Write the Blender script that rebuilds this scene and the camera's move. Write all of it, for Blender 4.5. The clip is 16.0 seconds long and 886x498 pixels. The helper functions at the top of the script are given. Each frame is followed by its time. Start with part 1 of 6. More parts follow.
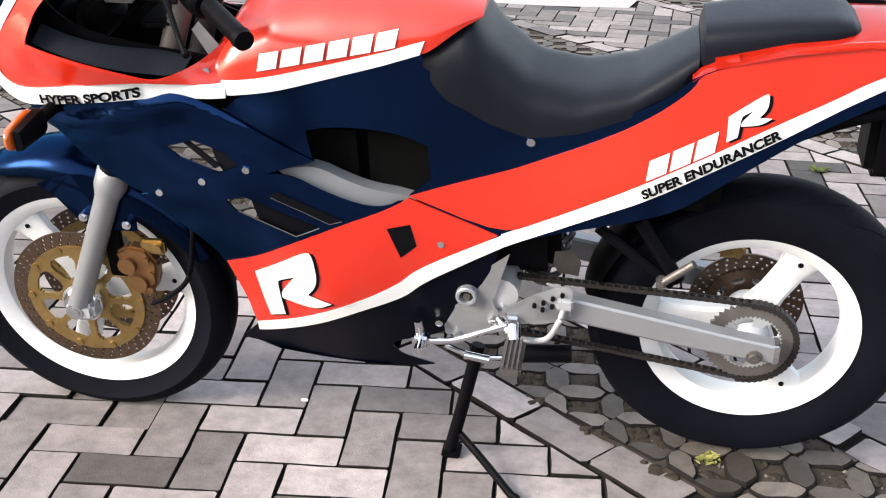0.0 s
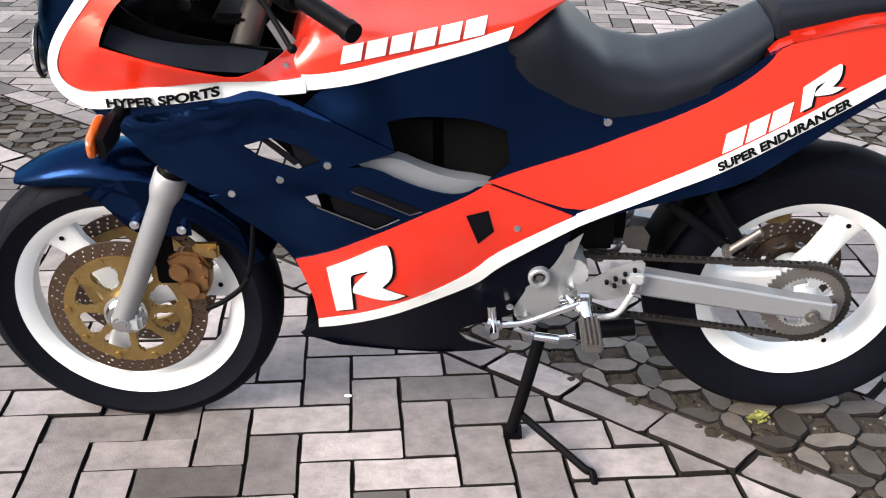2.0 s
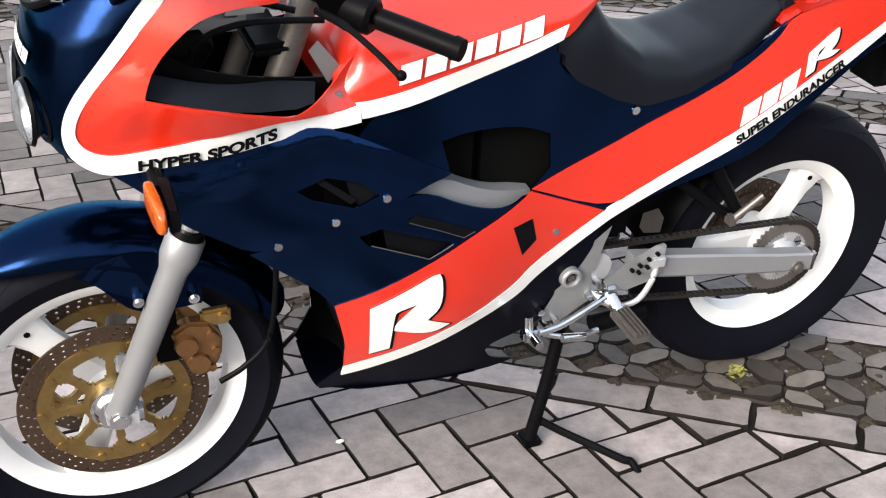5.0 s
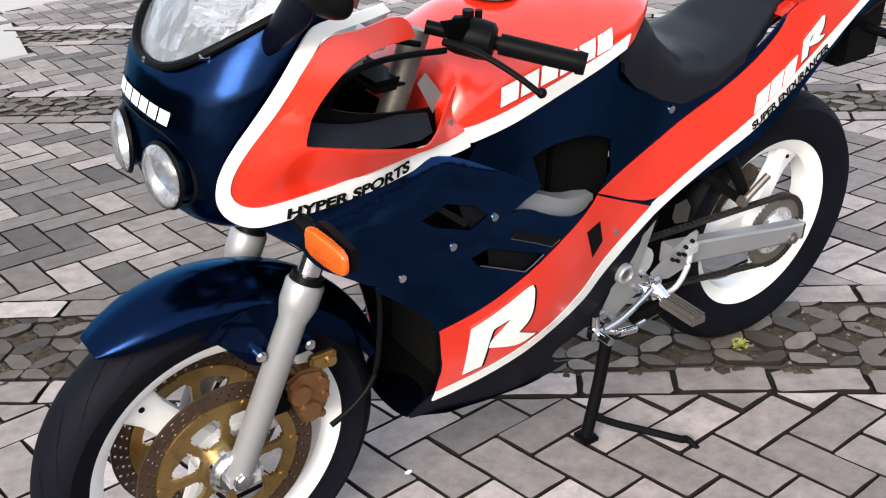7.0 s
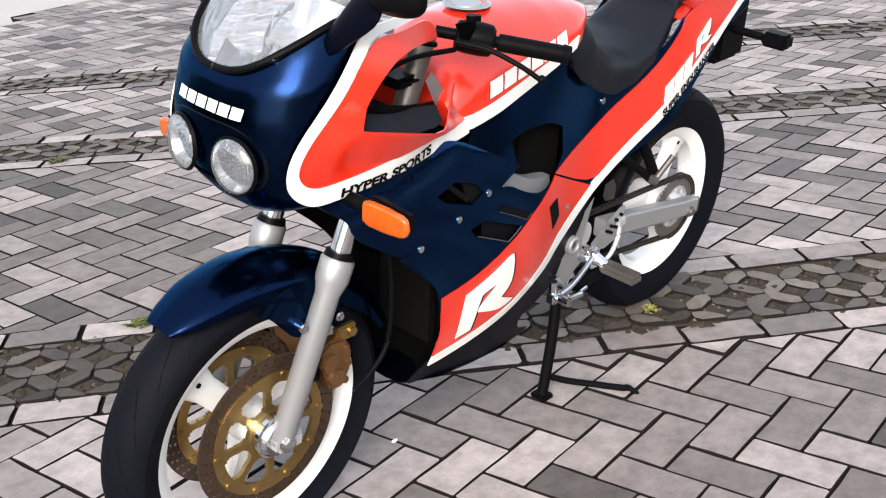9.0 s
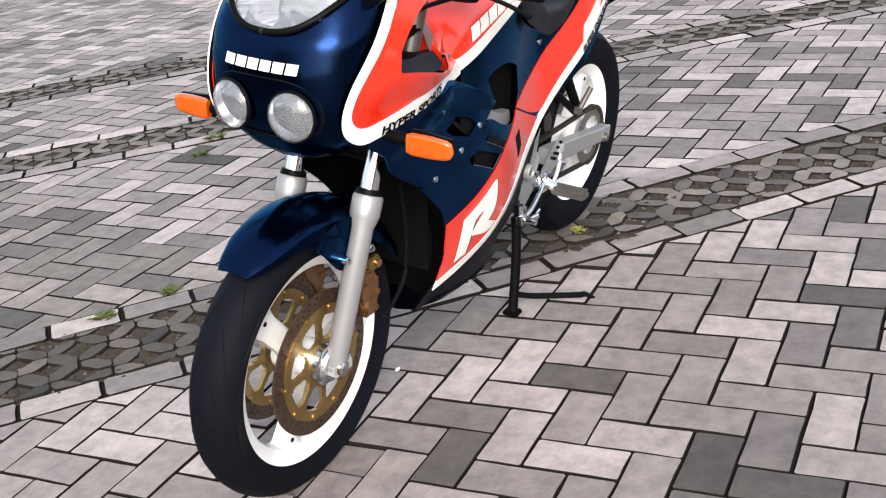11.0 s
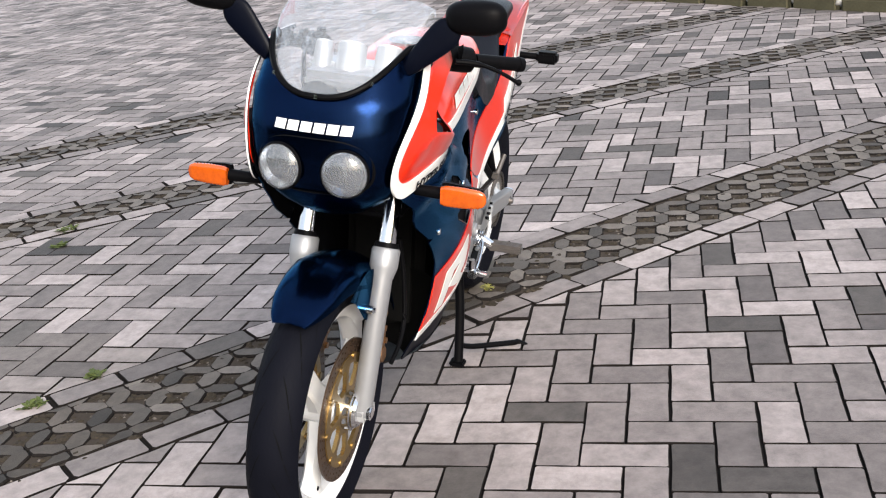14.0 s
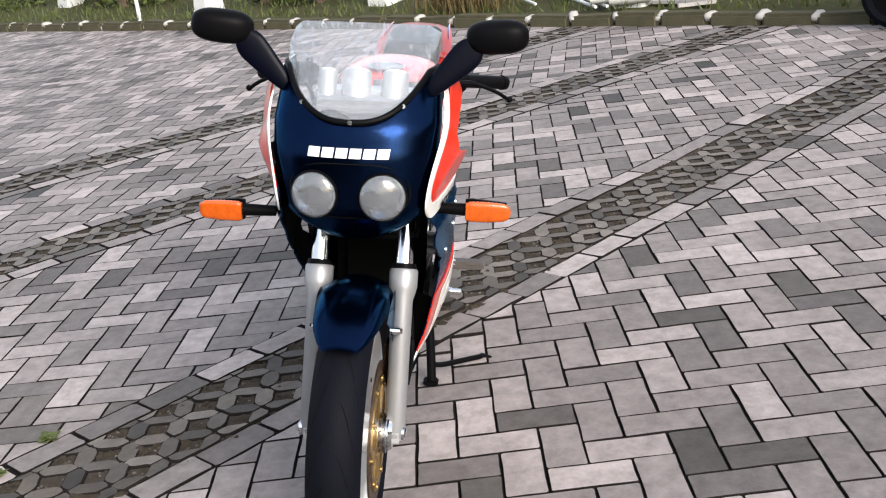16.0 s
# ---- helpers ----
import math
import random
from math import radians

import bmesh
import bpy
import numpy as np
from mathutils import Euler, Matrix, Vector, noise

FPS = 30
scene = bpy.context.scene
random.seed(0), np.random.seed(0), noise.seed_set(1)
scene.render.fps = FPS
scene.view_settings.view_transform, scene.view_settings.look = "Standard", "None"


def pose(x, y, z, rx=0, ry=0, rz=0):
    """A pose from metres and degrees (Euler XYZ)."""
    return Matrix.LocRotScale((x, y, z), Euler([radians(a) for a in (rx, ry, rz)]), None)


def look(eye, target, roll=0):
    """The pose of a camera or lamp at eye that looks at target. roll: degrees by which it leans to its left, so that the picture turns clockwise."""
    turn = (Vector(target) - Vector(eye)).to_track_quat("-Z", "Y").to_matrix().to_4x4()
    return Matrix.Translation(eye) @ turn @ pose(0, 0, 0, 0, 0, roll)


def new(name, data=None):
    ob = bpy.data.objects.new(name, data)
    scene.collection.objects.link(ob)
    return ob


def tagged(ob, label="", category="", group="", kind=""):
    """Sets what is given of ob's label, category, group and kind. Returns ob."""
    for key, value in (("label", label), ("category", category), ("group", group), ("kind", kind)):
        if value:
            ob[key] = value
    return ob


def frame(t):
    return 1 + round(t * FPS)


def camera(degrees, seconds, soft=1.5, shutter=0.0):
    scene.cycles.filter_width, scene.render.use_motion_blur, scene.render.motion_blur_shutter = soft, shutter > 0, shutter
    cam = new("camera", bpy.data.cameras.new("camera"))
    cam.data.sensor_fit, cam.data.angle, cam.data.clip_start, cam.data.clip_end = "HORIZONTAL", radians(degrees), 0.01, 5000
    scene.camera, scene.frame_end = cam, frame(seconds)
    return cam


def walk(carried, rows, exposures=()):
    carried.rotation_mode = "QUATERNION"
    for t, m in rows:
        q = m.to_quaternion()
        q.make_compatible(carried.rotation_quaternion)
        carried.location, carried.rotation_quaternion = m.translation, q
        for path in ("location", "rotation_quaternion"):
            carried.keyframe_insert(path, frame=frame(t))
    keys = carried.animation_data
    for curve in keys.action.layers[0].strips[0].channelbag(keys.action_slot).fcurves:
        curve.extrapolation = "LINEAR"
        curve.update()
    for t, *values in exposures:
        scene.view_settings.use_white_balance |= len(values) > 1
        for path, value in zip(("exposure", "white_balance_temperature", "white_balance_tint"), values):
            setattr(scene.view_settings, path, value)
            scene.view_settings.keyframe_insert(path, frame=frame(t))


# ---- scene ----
cam = camera(42.8, 16.0, soft=1.15)
PATH = [
    (0, (0.405, -2.096, 1.328), (0.125, -0.279, 0.538), 0.7),
    (0.5, (0.316, -2.139, 1.321), (0.094, -0.295, 0.579), 0.7),
    (1, (0.175, -2.192, 1.338), (0.052, -0.357, 0.554), 0.6),
    (1.5, (0.068, -2.21, 1.333), (-0.003, -0.369, 0.554), 1.6),
    (2, (-0.032, -2.142, 1.323), (-0.027, -0.311, 0.518), 0.4),
    (2.5, (-0.142, -2.063, 1.328), (-0.055, -0.229, 0.536), -0.3),
    (3, (-0.265, -2.018, 1.321), (-0.073, -0.19, 0.534), 0.8),
    (3.5, (-0.41, -1.984, 1.336), (-0.059, -0.183, 0.54), 0.3),
    (3.7, (-0.491, -1.997, 1.334), (-0.063, -0.213, 0.539), -0.1),
    (5.8, (-0.908, -1.712, 1.34), (-0.11, -0.09, 0.483), -0.5),
    (6, (-0.965, -1.692, 1.316), (-0.12, -0.072, 0.503), -1.2),
    (6.5, (-1.134, -1.645, 1.348), (-0.191, -0.063, 0.571), -3.7),
    (7, (-1.276, -1.636, 1.348), (-0.229, -0.127, 0.558), -3.7),
    (7.5, (-1.354, -1.643, 1.35), (-0.236, -0.171, 0.589), -4.2),
    (8, (-1.493, -1.675, 1.351), (-0.29, -0.265, 0.6), -3.7),
    (8.5, (-1.637, -1.701, 1.368), (-0.432, -0.292, 0.617), -3.3),
    (9, (-1.771, -1.626, 1.364), (-0.428, -0.34, 0.628), -4.0),
    (9.2, (-1.834, -1.583, 1.368), (-0.438, -0.353, 0.634), -4.8),
    (11.3, (-2.359, -1.441, 1.387), (-0.788, -0.468, 0.623), -7.8),
    (11.5, (-2.404, -1.417, 1.395), (-0.815, -0.463, 0.643), -7.5),
    (12, (-2.491, -1.315, 1.399), (-0.832, -0.469, 0.669), -7.2),
    (12.5, (-2.576, -1.179, 1.401), (-0.852, -0.457, 0.687), -8.2),
    (13, (-2.654, -1.092, 1.42), (-0.913, -0.399, 0.72), -6.8),
    (13.5, (-2.694, -1.06, 1.433), (-0.94, -0.385, 0.749), -6.2),
    (14, (-2.746, -0.988, 1.432), (-0.945, -0.432, 0.761), -6.2),
    (14.5, (-2.823, -0.889, 1.453), (-1.008, -0.389, 0.777), -6.8),
    (15, (-2.872, -0.802, 1.477), (-1.041, -0.342, 0.817), -6.0),
    (15.5, (-2.89, -0.661, 1.48), (-1.023, -0.307, 0.855), -7.2),
    (16, (-2.889, -0.514, 1.471), (-1.01, -0.317, 0.815), -7.7),
]
walk(cam, [(t, look(eye, target, roll)) for t, eye, target, roll in PATH], [(0, 1.07), (4, 0.93), (6, 0.77), (9, 0.77), (11.5, 0.77), (13, 0.65), (16, 0.60)])

# ---- light ----
world = bpy.data.worlds.new("sky")
world.use_nodes = True
scene.world = world
wn = world.node_tree.nodes
sky = wn.new("ShaderNodeTexSky")
sky.sky_type, sky.sun_disc = "NISHITA", False
sky.sun_elevation, sky.sun_rotation = radians(28), radians(236)
sky.dust_density, sky.air_density, sky.ozone_density = 4.0, 1.2, 1.0
soft_sky = wn.new("ShaderNodeMixRGB")
soft_sky.inputs[0].default_value = 0.36
soft_sky.inputs[2].default_value = (7.6, 8.0, 8.6, 1)
world.node_tree.links.new(sky.outputs[0], soft_sky.inputs[1])
world.node_tree.links.new(soft_sky.outputs[0], wn["Background"].inputs[0])
wn["Background"].inputs[1].default_value = 0.205
sun_data = bpy.data.lights.new("sun", "SUN")
sun_data.energy, sun_data.angle, sun_data.color = 4.0, radians(30), (1.0, 0.968, 0.925)
sun = new("sun", sun_data)
sun.matrix_world = look((-3.0, -2.0, 1.85), (0, 0, 0))


# ---- materials ----
def material(name, color, rough=0.5, metal=0.0, coat=0.0, vary=0.12, scale=8.0, bump=0.0, bump_scale=60.0, spec=0.5, second=None, edge=None, gloss=0.11):
    """A surface with colour variation at two scales and fine relief."""
    m = bpy.data.materials.new(name)
    m.use_nodes = True
    n, l = m.node_tree.nodes, m.node_tree.links
    b = n["Principled BSDF"]
    b.inputs["Metallic"].default_value, b.inputs["Roughness"].default_value = metal, rough
    b.inputs["Coat Weight"].default_value, b.inputs["Coat Roughness"].default_value = coat, gloss
    b.inputs["Specular IOR Level"].default_value = spec
    if edge:
        b.inputs["Specular Tint"].default_value = (*edge, 1)
    co = n.new("ShaderNodeTexCoord")
    big, small = n.new("ShaderNodeTexNoise"), n.new("ShaderNodeTexNoise")
    big.inputs["Scale"].default_value, big.inputs["Detail"].default_value = scale, 4
    small.inputs["Scale"].default_value, small.inputs["Detail"].default_value = bump_scale, 5
    l.new(co.outputs["Object"], big.inputs["Vector"])
    l.new(co.outputs["Object"], small.inputs["Vector"])
    mix = n.new("ShaderNodeMixRGB")
    dark = tuple(c * (1 - vary) for c in color)
    lite = second or tuple(min(1, c * (1 + vary)) for c in color)
    mix.inputs[1].default_value, mix.inputs[2].default_value = (*dark, 1), (*lite, 1)
    add = n.new("ShaderNodeMath")
    add.operation = "MULTIPLY_ADD"
    add.inputs[1].default_value, add.inputs[2].default_value = 0.4, 0.0
    l.new(small.outputs["Fac"], add.inputs[0])
    total = n.new("ShaderNodeMath")
    total.operation = "MULTIPLY_ADD"
    total.inputs[1].default_value = 0.6
    l.new(big.outputs["Fac"], total.inputs[0])
    l.new(add.outputs[0], total.inputs[2])
    l.new(total.outputs[0], mix.inputs[0])
    l.new(mix.outputs[0], b.inputs["Base Color"])
    rr = n.new("ShaderNodeMapRange")
    rr.inputs["To Min"].default_value, rr.inputs["To Max"].default_value = max(0.01, rough * 0.8), min(1, rough * 1.25)
    l.new(big.outputs["Fac"], rr.inputs["Value"])
    l.new(rr.outputs[0], b.inputs["Roughness"])
    if bump:
        bp = n.new("ShaderNodeBump")
        bp.inputs["Strength"].default_value, bp.inputs["Distance"].default_value = bump, 0.002
        l.new(small.outputs["Fac"], bp.inputs["Height"])
        l.new(bp.outputs[0], b.inputs["Normal"])
    return m


NAVY = material("navy_paint", (0.0034, 0.0155, 0.058), 0.19, 0.97, 0.09, 0.15, 6, spec=0.3, gloss=0.2, edge=(0.40, 0.68, 1.0))
RED = material("red_paint", (0.4482, 0.01494, 0.00415), 0.3, 0.0, 1.0, 0.06, 5, spec=0.2, gloss=0.2)
WHITE = material("white_paint", (0.5644, 0.5644, 0.5561), 0.3, 0.0, 0.6, 0.04, 9)
RIM = material("white_rim", (0.5644, 0.5685, 0.5768), 0.4, 0.0, 0.2, 0.07, 14, 0.1)
BLACK = material("black_plastic", (0.0022, 0.0022, 0.0027), 0.42, 0.0, 0.0, 0.3, 20, 0.15, spec=0.035)
INK = material("black_print_and_recess", (0.0035, 0.0035, 0.0045), 0.5, 0.0, 0.0, 0.2, 20, spec=0.02)
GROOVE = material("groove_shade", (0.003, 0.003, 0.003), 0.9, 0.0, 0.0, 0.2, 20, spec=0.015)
RUBBER = material("tyre_rubber", (0.0030, 0.0033, 0.0056), 0.6, 0.0, 0.0, 0.35, 18, 0.35, 180, spec=0.04)
VINYL = material("seat_vinyl", (0.0042, 0.0050, 0.0078), 0.40, 0.0, 0.0, 0.2, 10, 0.3, 420, spec=0.12)
SLATE = material("slate_plastic", (0.0065, 0.0078, 0.0115), 0.65, 0.0, 0.0, 0.25, 12, 0.2, 140, spec=0.08)
KEEL = material("dark_navy_plastic", (0.0008, 0.0013, 0.0040), 0.34, 0.0, 0.0, 0.2, 9, 0.05, spec=0.06)
ALU = material("brushed_aluminium", (0.38, 0.387, 0.40), 0.4, 0.5, 0.0, 0.15, 12, 0.12, 240)
FORK = material("silver_paint", (0.2075, 0.2117, 0.2241), 0.42, 0.45, 0.2, 0.1, 12, 0.06)
CHROME = material("chrome", (0.56, 0.57, 0.59), 0.14, 1.0, 0.0, 0.1, 15)
GOLD = material("gold_anodised", (0.31, 0.21, 0.082), 0.3, 0.92, 0.0, 0.4, 40, 0.15, 120)
COPPER = material("bronze_caliper", (0.19, 0.098, 0.042), 0.38, 0.8, 0.0, 0.3, 30, 0.3, 120)
DISC = material("disc_steel", (0.085, 0.055, 0.038), 0.36, 0.8, 0.0, 0.35, 25, 0.1, 200)
STEEL = material("dark_steel", (0.11, 0.10, 0.095), 0.45, 0.7, 0.0, 0.35, 30, 0.25, 160)
CHAIN = material("oily_chain", (0.020, 0.0175, 0.016), 0.5, 0.5, 0.0, 0.5, 60, 0.3, 200)
SPROCKET = material("worn_sprocket", (0.125, 0.113, 0.106), 0.45, 0.6, 0.0, 0.3, 30, 0.2, 160)
AMBER = material("amber_lens", (0.34, 0.056, 0.002), 0.2, 0.0, 0.35, 0.5, 70, 0.3, 160)
LENS = material("headlight_reflector", (0.62, 0.63, 0.64), 0.26, 1.0, 0.0, 0.08, 12, 0.0, 90)
CONCRETE = material("worn_concrete", (0.27, 0.258, 0.246), 0.85, 0.0, 0.0, 0.16, 3, 0.4, 60)
MOSS = material("brown_moss", (0.022, 0.018, 0.014), 0.95, 0.0, 0.0, 0.5, 14, 0.9, 120, second=(0.050, 0.041, 0.031), spec=0.05)
SOIL = material("damp_soil", (0.037, 0.030, 0.0245), 0.95, 0.0, 0.0, 0.5, 9, 0.9, 70, spec=0.05)
JOINT = material("joint_dirt", (0.0105, 0.0090, 0.0084), 0.95, 0.0, 0.0, 0.5, 12, 0.8, 90, spec=0.04)
LEAF = material("leaf_green", (0.0249, 0.0415, 0.00996), 0.6, 0.0, 0.0, 0.5, 7, 0.2, 40, second=(0.083, 0.1037, 0.0249), spec=0.25)
WEED = material("yellow_weed", (0.1826, 0.1743, 0.0415), 0.6, 0.0, 0.0, 0.3, 40)
BARK = material("bark", (0.0747, 0.0498, 0.0332), 0.9, 0.0, 0.0, 0.4, 14, 0.6, 60)
GRASS = material("verge_grass", (0.022, 0.026, 0.010), 0.9, 0.0, 0.0, 0.45, 2.2, 0.8, 26, second=(0.070, 0.066, 0.030), spec=0.1)
DRY = material("dry_grass", (0.083, 0.06225, 0.02905), 0.9, 0.0, 0.0, 0.4, 9, 0.4, 40, spec=0.1)
MOSSY = material("mossy_kerb", (0.030, 0.028, 0.016), 0.9, 0.0, 0.0, 0.4, 6, 0.7, 60, second=(0.085, 0.078, 0.048), spec=0.15)
PLASTER = material("white_plaster", (0.4565, 0.4565, 0.4482), 0.8, 0.0, 0.0, 0.08, 2, 0.2)


def glass_material(name, rough, sky_haze):
    """Thin clear plastic: clear through, gloss that grows at a slant, sky sheen painted in."""
    m = bpy.data.materials.new(name)
    m.use_nodes = True
    n, l = m.node_tree.nodes, m.node_tree.links
    n.remove(n["Principled BSDF"])
    clear, gloss, mix, slant = n.new("ShaderNodeBsdfTransparent"), n.new("ShaderNodeBsdfGlossy"), n.new("ShaderNodeMixShader"), n.new("ShaderNodeFresnel")
    clear.inputs[0].default_value = (0.90, 0.92, 0.95, 1)
    gloss.inputs["Roughness"].default_value = rough
    slant.inputs["IOR"].default_value = 1.75
    l.new(slant.outputs[0], mix.inputs[0])
    # pale diffuse share paints the washed-out sky reflection into the plastic
    haze, worn = n.new("ShaderNodeBsdfDiffuse"), n.new("ShaderNodeMixShader")
    haze.inputs[0].default_value, worn.inputs[0].default_value = (0.72, 0.76, 0.82, 1), sky_haze
    l.new(clear.outputs[0], worn.inputs[1])
    l.new(haze.outputs[0], worn.inputs[2])
    l.new(worn.outputs[0], mix.inputs[1])
    l.new(gloss.outputs[0], mix.inputs[2])
    l.new(mix.outputs[0], n["Material Output"].inputs[0])
    return m


GLASS = glass_material("clear_screen", 0.16, 0.13)
DOME = glass_material("clear_lens", 0.12, 0.12)


def paver_material(name, base, lite):
    """Concrete paver: its own tone by the object or island, with grime and grain."""
    m = bpy.data.materials.new(name)
    m.use_nodes = True
    n, l = m.node_tree.nodes, m.node_tree.links
    b = n["Principled BSDF"]
    b.inputs["Roughness"].default_value = 0.68
    b.inputs["Specular IOR Level"].default_value = 0.24
    info, geo, pos = n.new("ShaderNodeObjectInfo"), n.new("ShaderNodeNewGeometry"), n.new("ShaderNodeNewGeometry")
    tone = n.new("ShaderNodeMath")
    tone.operation = "ADD"
    l.new(info.outputs["Random"], tone.inputs[0])
    l.new(geo.outputs["Random Per Island"], tone.inputs[1])
    wrap = n.new("ShaderNodeMath")
    wrap.operation = "FRACT"
    l.new(tone.outputs[0], wrap.inputs[0])
    ramp = n.new("ShaderNodeValToRGB")
    ramp.color_ramp.elements[0].color, ramp.color_ramp.elements[1].color = (*[c * 0.46 for c in base], 1), (*lite, 1)
    ramp.color_ramp.elements[0].position = 0.0
    e = ramp.color_ramp.elements.new(0.10)
    e.color = (*[c * 0.66 for c in base], 1)
    e = ramp.color_ramp.elements.new(0.22)
    e.color = (*[c * 0.88 for c in base], 1)
    e = ramp.color_ramp.elements.new(0.5)
    e.color = (*base, 1)
    l.new(wrap.outputs[0], ramp.inputs[0])
    cloud, grain, stain = n.new("ShaderNodeTexNoise"), n.new("ShaderNodeTexNoise"), n.new("ShaderNodeTexNoise")
    cloud.inputs["Roughness"].default_value = 0.72
    for node, s, d in ((cloud, 16, 8), (grain, 260, 3), (stain, 1.1, 3)):
        node.inputs["Scale"].default_value, node.inputs["Detail"].default_value = s, d
        l.new(pos.outputs["Position"], node.inputs["Vector"])
    k = n.new("ShaderNodeMapRange")
    k.inputs["From Min"].default_value, k.inputs["From Max"].default_value = 0.3, 0.7
    k.inputs["To Min"].default_value, k.inputs["To Max"].default_value = 0.60, 1.20
    l.new(cloud.outputs["Fac"], k.inputs["Value"])
    k2 = n.new("ShaderNodeMapRange")
    k2.inputs["From Min"].default_value, k2.inputs["From Max"].default_value = 0.3, 0.7
    k2.inputs["To Min"].default_value, k2.inputs["To Max"].default_value = 0.82, 1.1
    l.new(stain.outputs["Fac"], k2.inputs["Value"])
    k3 = n.new("ShaderNodeMath")
    k3.operation = "MULTIPLY"
    l.new(k.outputs[0], k3.inputs[0])
    l.new(k2.outputs[0], k3.inputs[1])
    mul = n.new("ShaderNodeVectorMath")
    mul.operation = "SCALE"
    l.new(ramp.outputs[0], mul.inputs[0])
    l.new(k3.outputs[0], mul.inputs["Scale"])
    l.new(mul.outputs[0], b.inputs["Base Color"])
    bp = n.new("ShaderNodeBump")
    bp.inputs["Strength"].default_value, bp.inputs["Distance"].default_value = 0.5, 0.002
    l.new(grain.outputs["Fac"], bp.inputs["Height"])
    l.new(bp.outputs[0], b.inputs["Normal"])
    return m


PAVER = paver_material("concrete_paver", (0.172, 0.149, 0.144), (0.308, 0.268, 0.260))
DARKPAVER = paver_material("dark_paver", (0.064, 0.056, 0.052), (0.087, 0.077, 0.071))
OLDPAVER = paver_material("mossy_block", (0.072, 0.061, 0.052), (0.136, 0.117, 0.103))
MUDBLOCK = paver_material("muddy_block", (0.046, 0.038, 0.031), (0.088, 0.073, 0.061))
MIDPAVER = paver_material("mid_paver", (0.120, 0.103, 0.096), (0.236, 0.205, 0.194))


# ---- mesh helpers ----
def part(name, bm, mat, parent=None, label="", smooth=35):
    """Links a bmesh as one mesh object under a thing or a part."""
    me = bpy.data.meshes.new(name)
    bmesh.ops.recalc_face_normals(bm, faces=bm.faces)
    if smooth:
        for f in bm.faces:
            f.smooth = True
    bm.to_mesh(me)
    bm.free()
    if smooth:
        me.set_sharp_from_angle(angle=radians(smooth))
    me.materials.append(mat)
    ob = new(name, me)
    if parent:
        ob.parent = parent
    if label:
        ob["label"] = label
    return ob


def box(bm, x0, x1, y0, y1, z0, z1, bevel=0.0):
    r = bmesh.ops.create_cube(bm, size=1)
    for v in r["verts"]:
        v.co = Vector(((x0 + x1) / 2 + v.co.x * (x1 - x0), (y0 + y1) / 2 + v.co.y * (y1 - y0), (z0 + z1) / 2 + v.co.z * (z1 - z0)))
    if bevel:
        edges = list({e for v in r["verts"] for e in v.link_edges})
        bmesh.ops.bevel(bm, geom=edges, offset=bevel, segments=2, affect="EDGES")


def rod(bm, a, b, r0, r1=None, seg=14, caps=True):
    """A round bar from a to b."""
    a, b = Vector(a), Vector(b)
    q = (b - a).to_track_quat("Z", "Y").to_matrix().to_4x4()
    m = Matrix.Translation((a + b) / 2) @ q
    bmesh.ops.create_cone(bm, cap_ends=caps, segments=seg, radius1=r0, radius2=r1 if r1 is not None else r0, depth=(b - a).length, matrix=m)


def tube(bm, pts, r, seg=10):
    """A bent round bar through pts."""
    pts = [Vector(p) for p in pts]
    rings, up = [], None
    for i, p in enumerate(pts):
        d = (pts[min(i + 1, len(pts) - 1)] - pts[max(i - 1, 0)]).normalized()
        side = d.cross(Vector((0, 0, 1)) if abs(d.z) < 0.95 else Vector((0, 1, 0))).normalized()
        up = side.cross(d)
        rr = r[i] if isinstance(r, (list, tuple)) else r
        rings.append([bm.verts.new(p + rr * (math.cos(a) * side + math.sin(a) * up)) for a in [2 * math.pi * k / seg for k in range(seg)]])
    for p, q in zip(rings, rings[1:]):
        for k in range(seg):
            bm.faces.new((p[k], p[(k + 1) % seg], q[(k + 1) % seg], q[k]))
    bm.faces.new(rings[0][::-1])
    bm.faces.new(rings[-1])


def curve_pts(pts, steps=6):
    """A smooth curve (Catmull-Rom) through pts."""
    pts = [Vector(p) for p in pts]
    out = []
    for i in range(len(pts) - 1):
        p0, p1, p2, p3 = pts[max(i - 1, 0)], pts[i], pts[i + 1], pts[min(i + 2, len(pts) - 1)]
        for k in range(steps):
            t = k / steps
            out.append(0.5 * (2 * p1 + (p2 - p0) * t + (2 * p0 - 5 * p1 + 4 * p2 - p3) * t * t + (3 * p1 - p0 - 3 * p2 + p3) * t**3))
    out.append(pts[-1])
    return out


def loft(bm, rings, closed=False, caps=True):
    vs = [[bm.verts.new(p) for p in ring] for ring in rings]
    n = len(rings[0])
    for a, b in zip(vs, vs[1:]):
        for k in range(n if closed else n - 1):
            bm.faces.new((a[k], a[(k + 1) % n], b[(k + 1) % n], b[k]))
    if caps:
        for ring in (vs[0], vs[-1]):
            try:
                bm.faces.new(ring)
            except ValueError:
                pass
    return vs


def lathe(bm, profile, seg=72, closed=True):
    """Turns (radius, y) pairs about the y axis."""
    rings = [[(r * math.cos(2 * math.pi * k / seg), y, r * math.sin(2 * math.pi * k / seg)) for r, y in profile] for k in range(seg)]
    vs = [[bm.verts.new(p) for p in ring] for ring in rings]
    n = len(profile)
    for k in range(seg):
        a, b = vs[k], vs[(k + 1) % seg]
        for i in range(n if closed else n - 1):
            bm.faces.new((a[i], a[(i + 1) % n], b[(i + 1) % n], b[i]))


def interp(x, xs, ys):
    return float(np.interp(x, xs, ys))


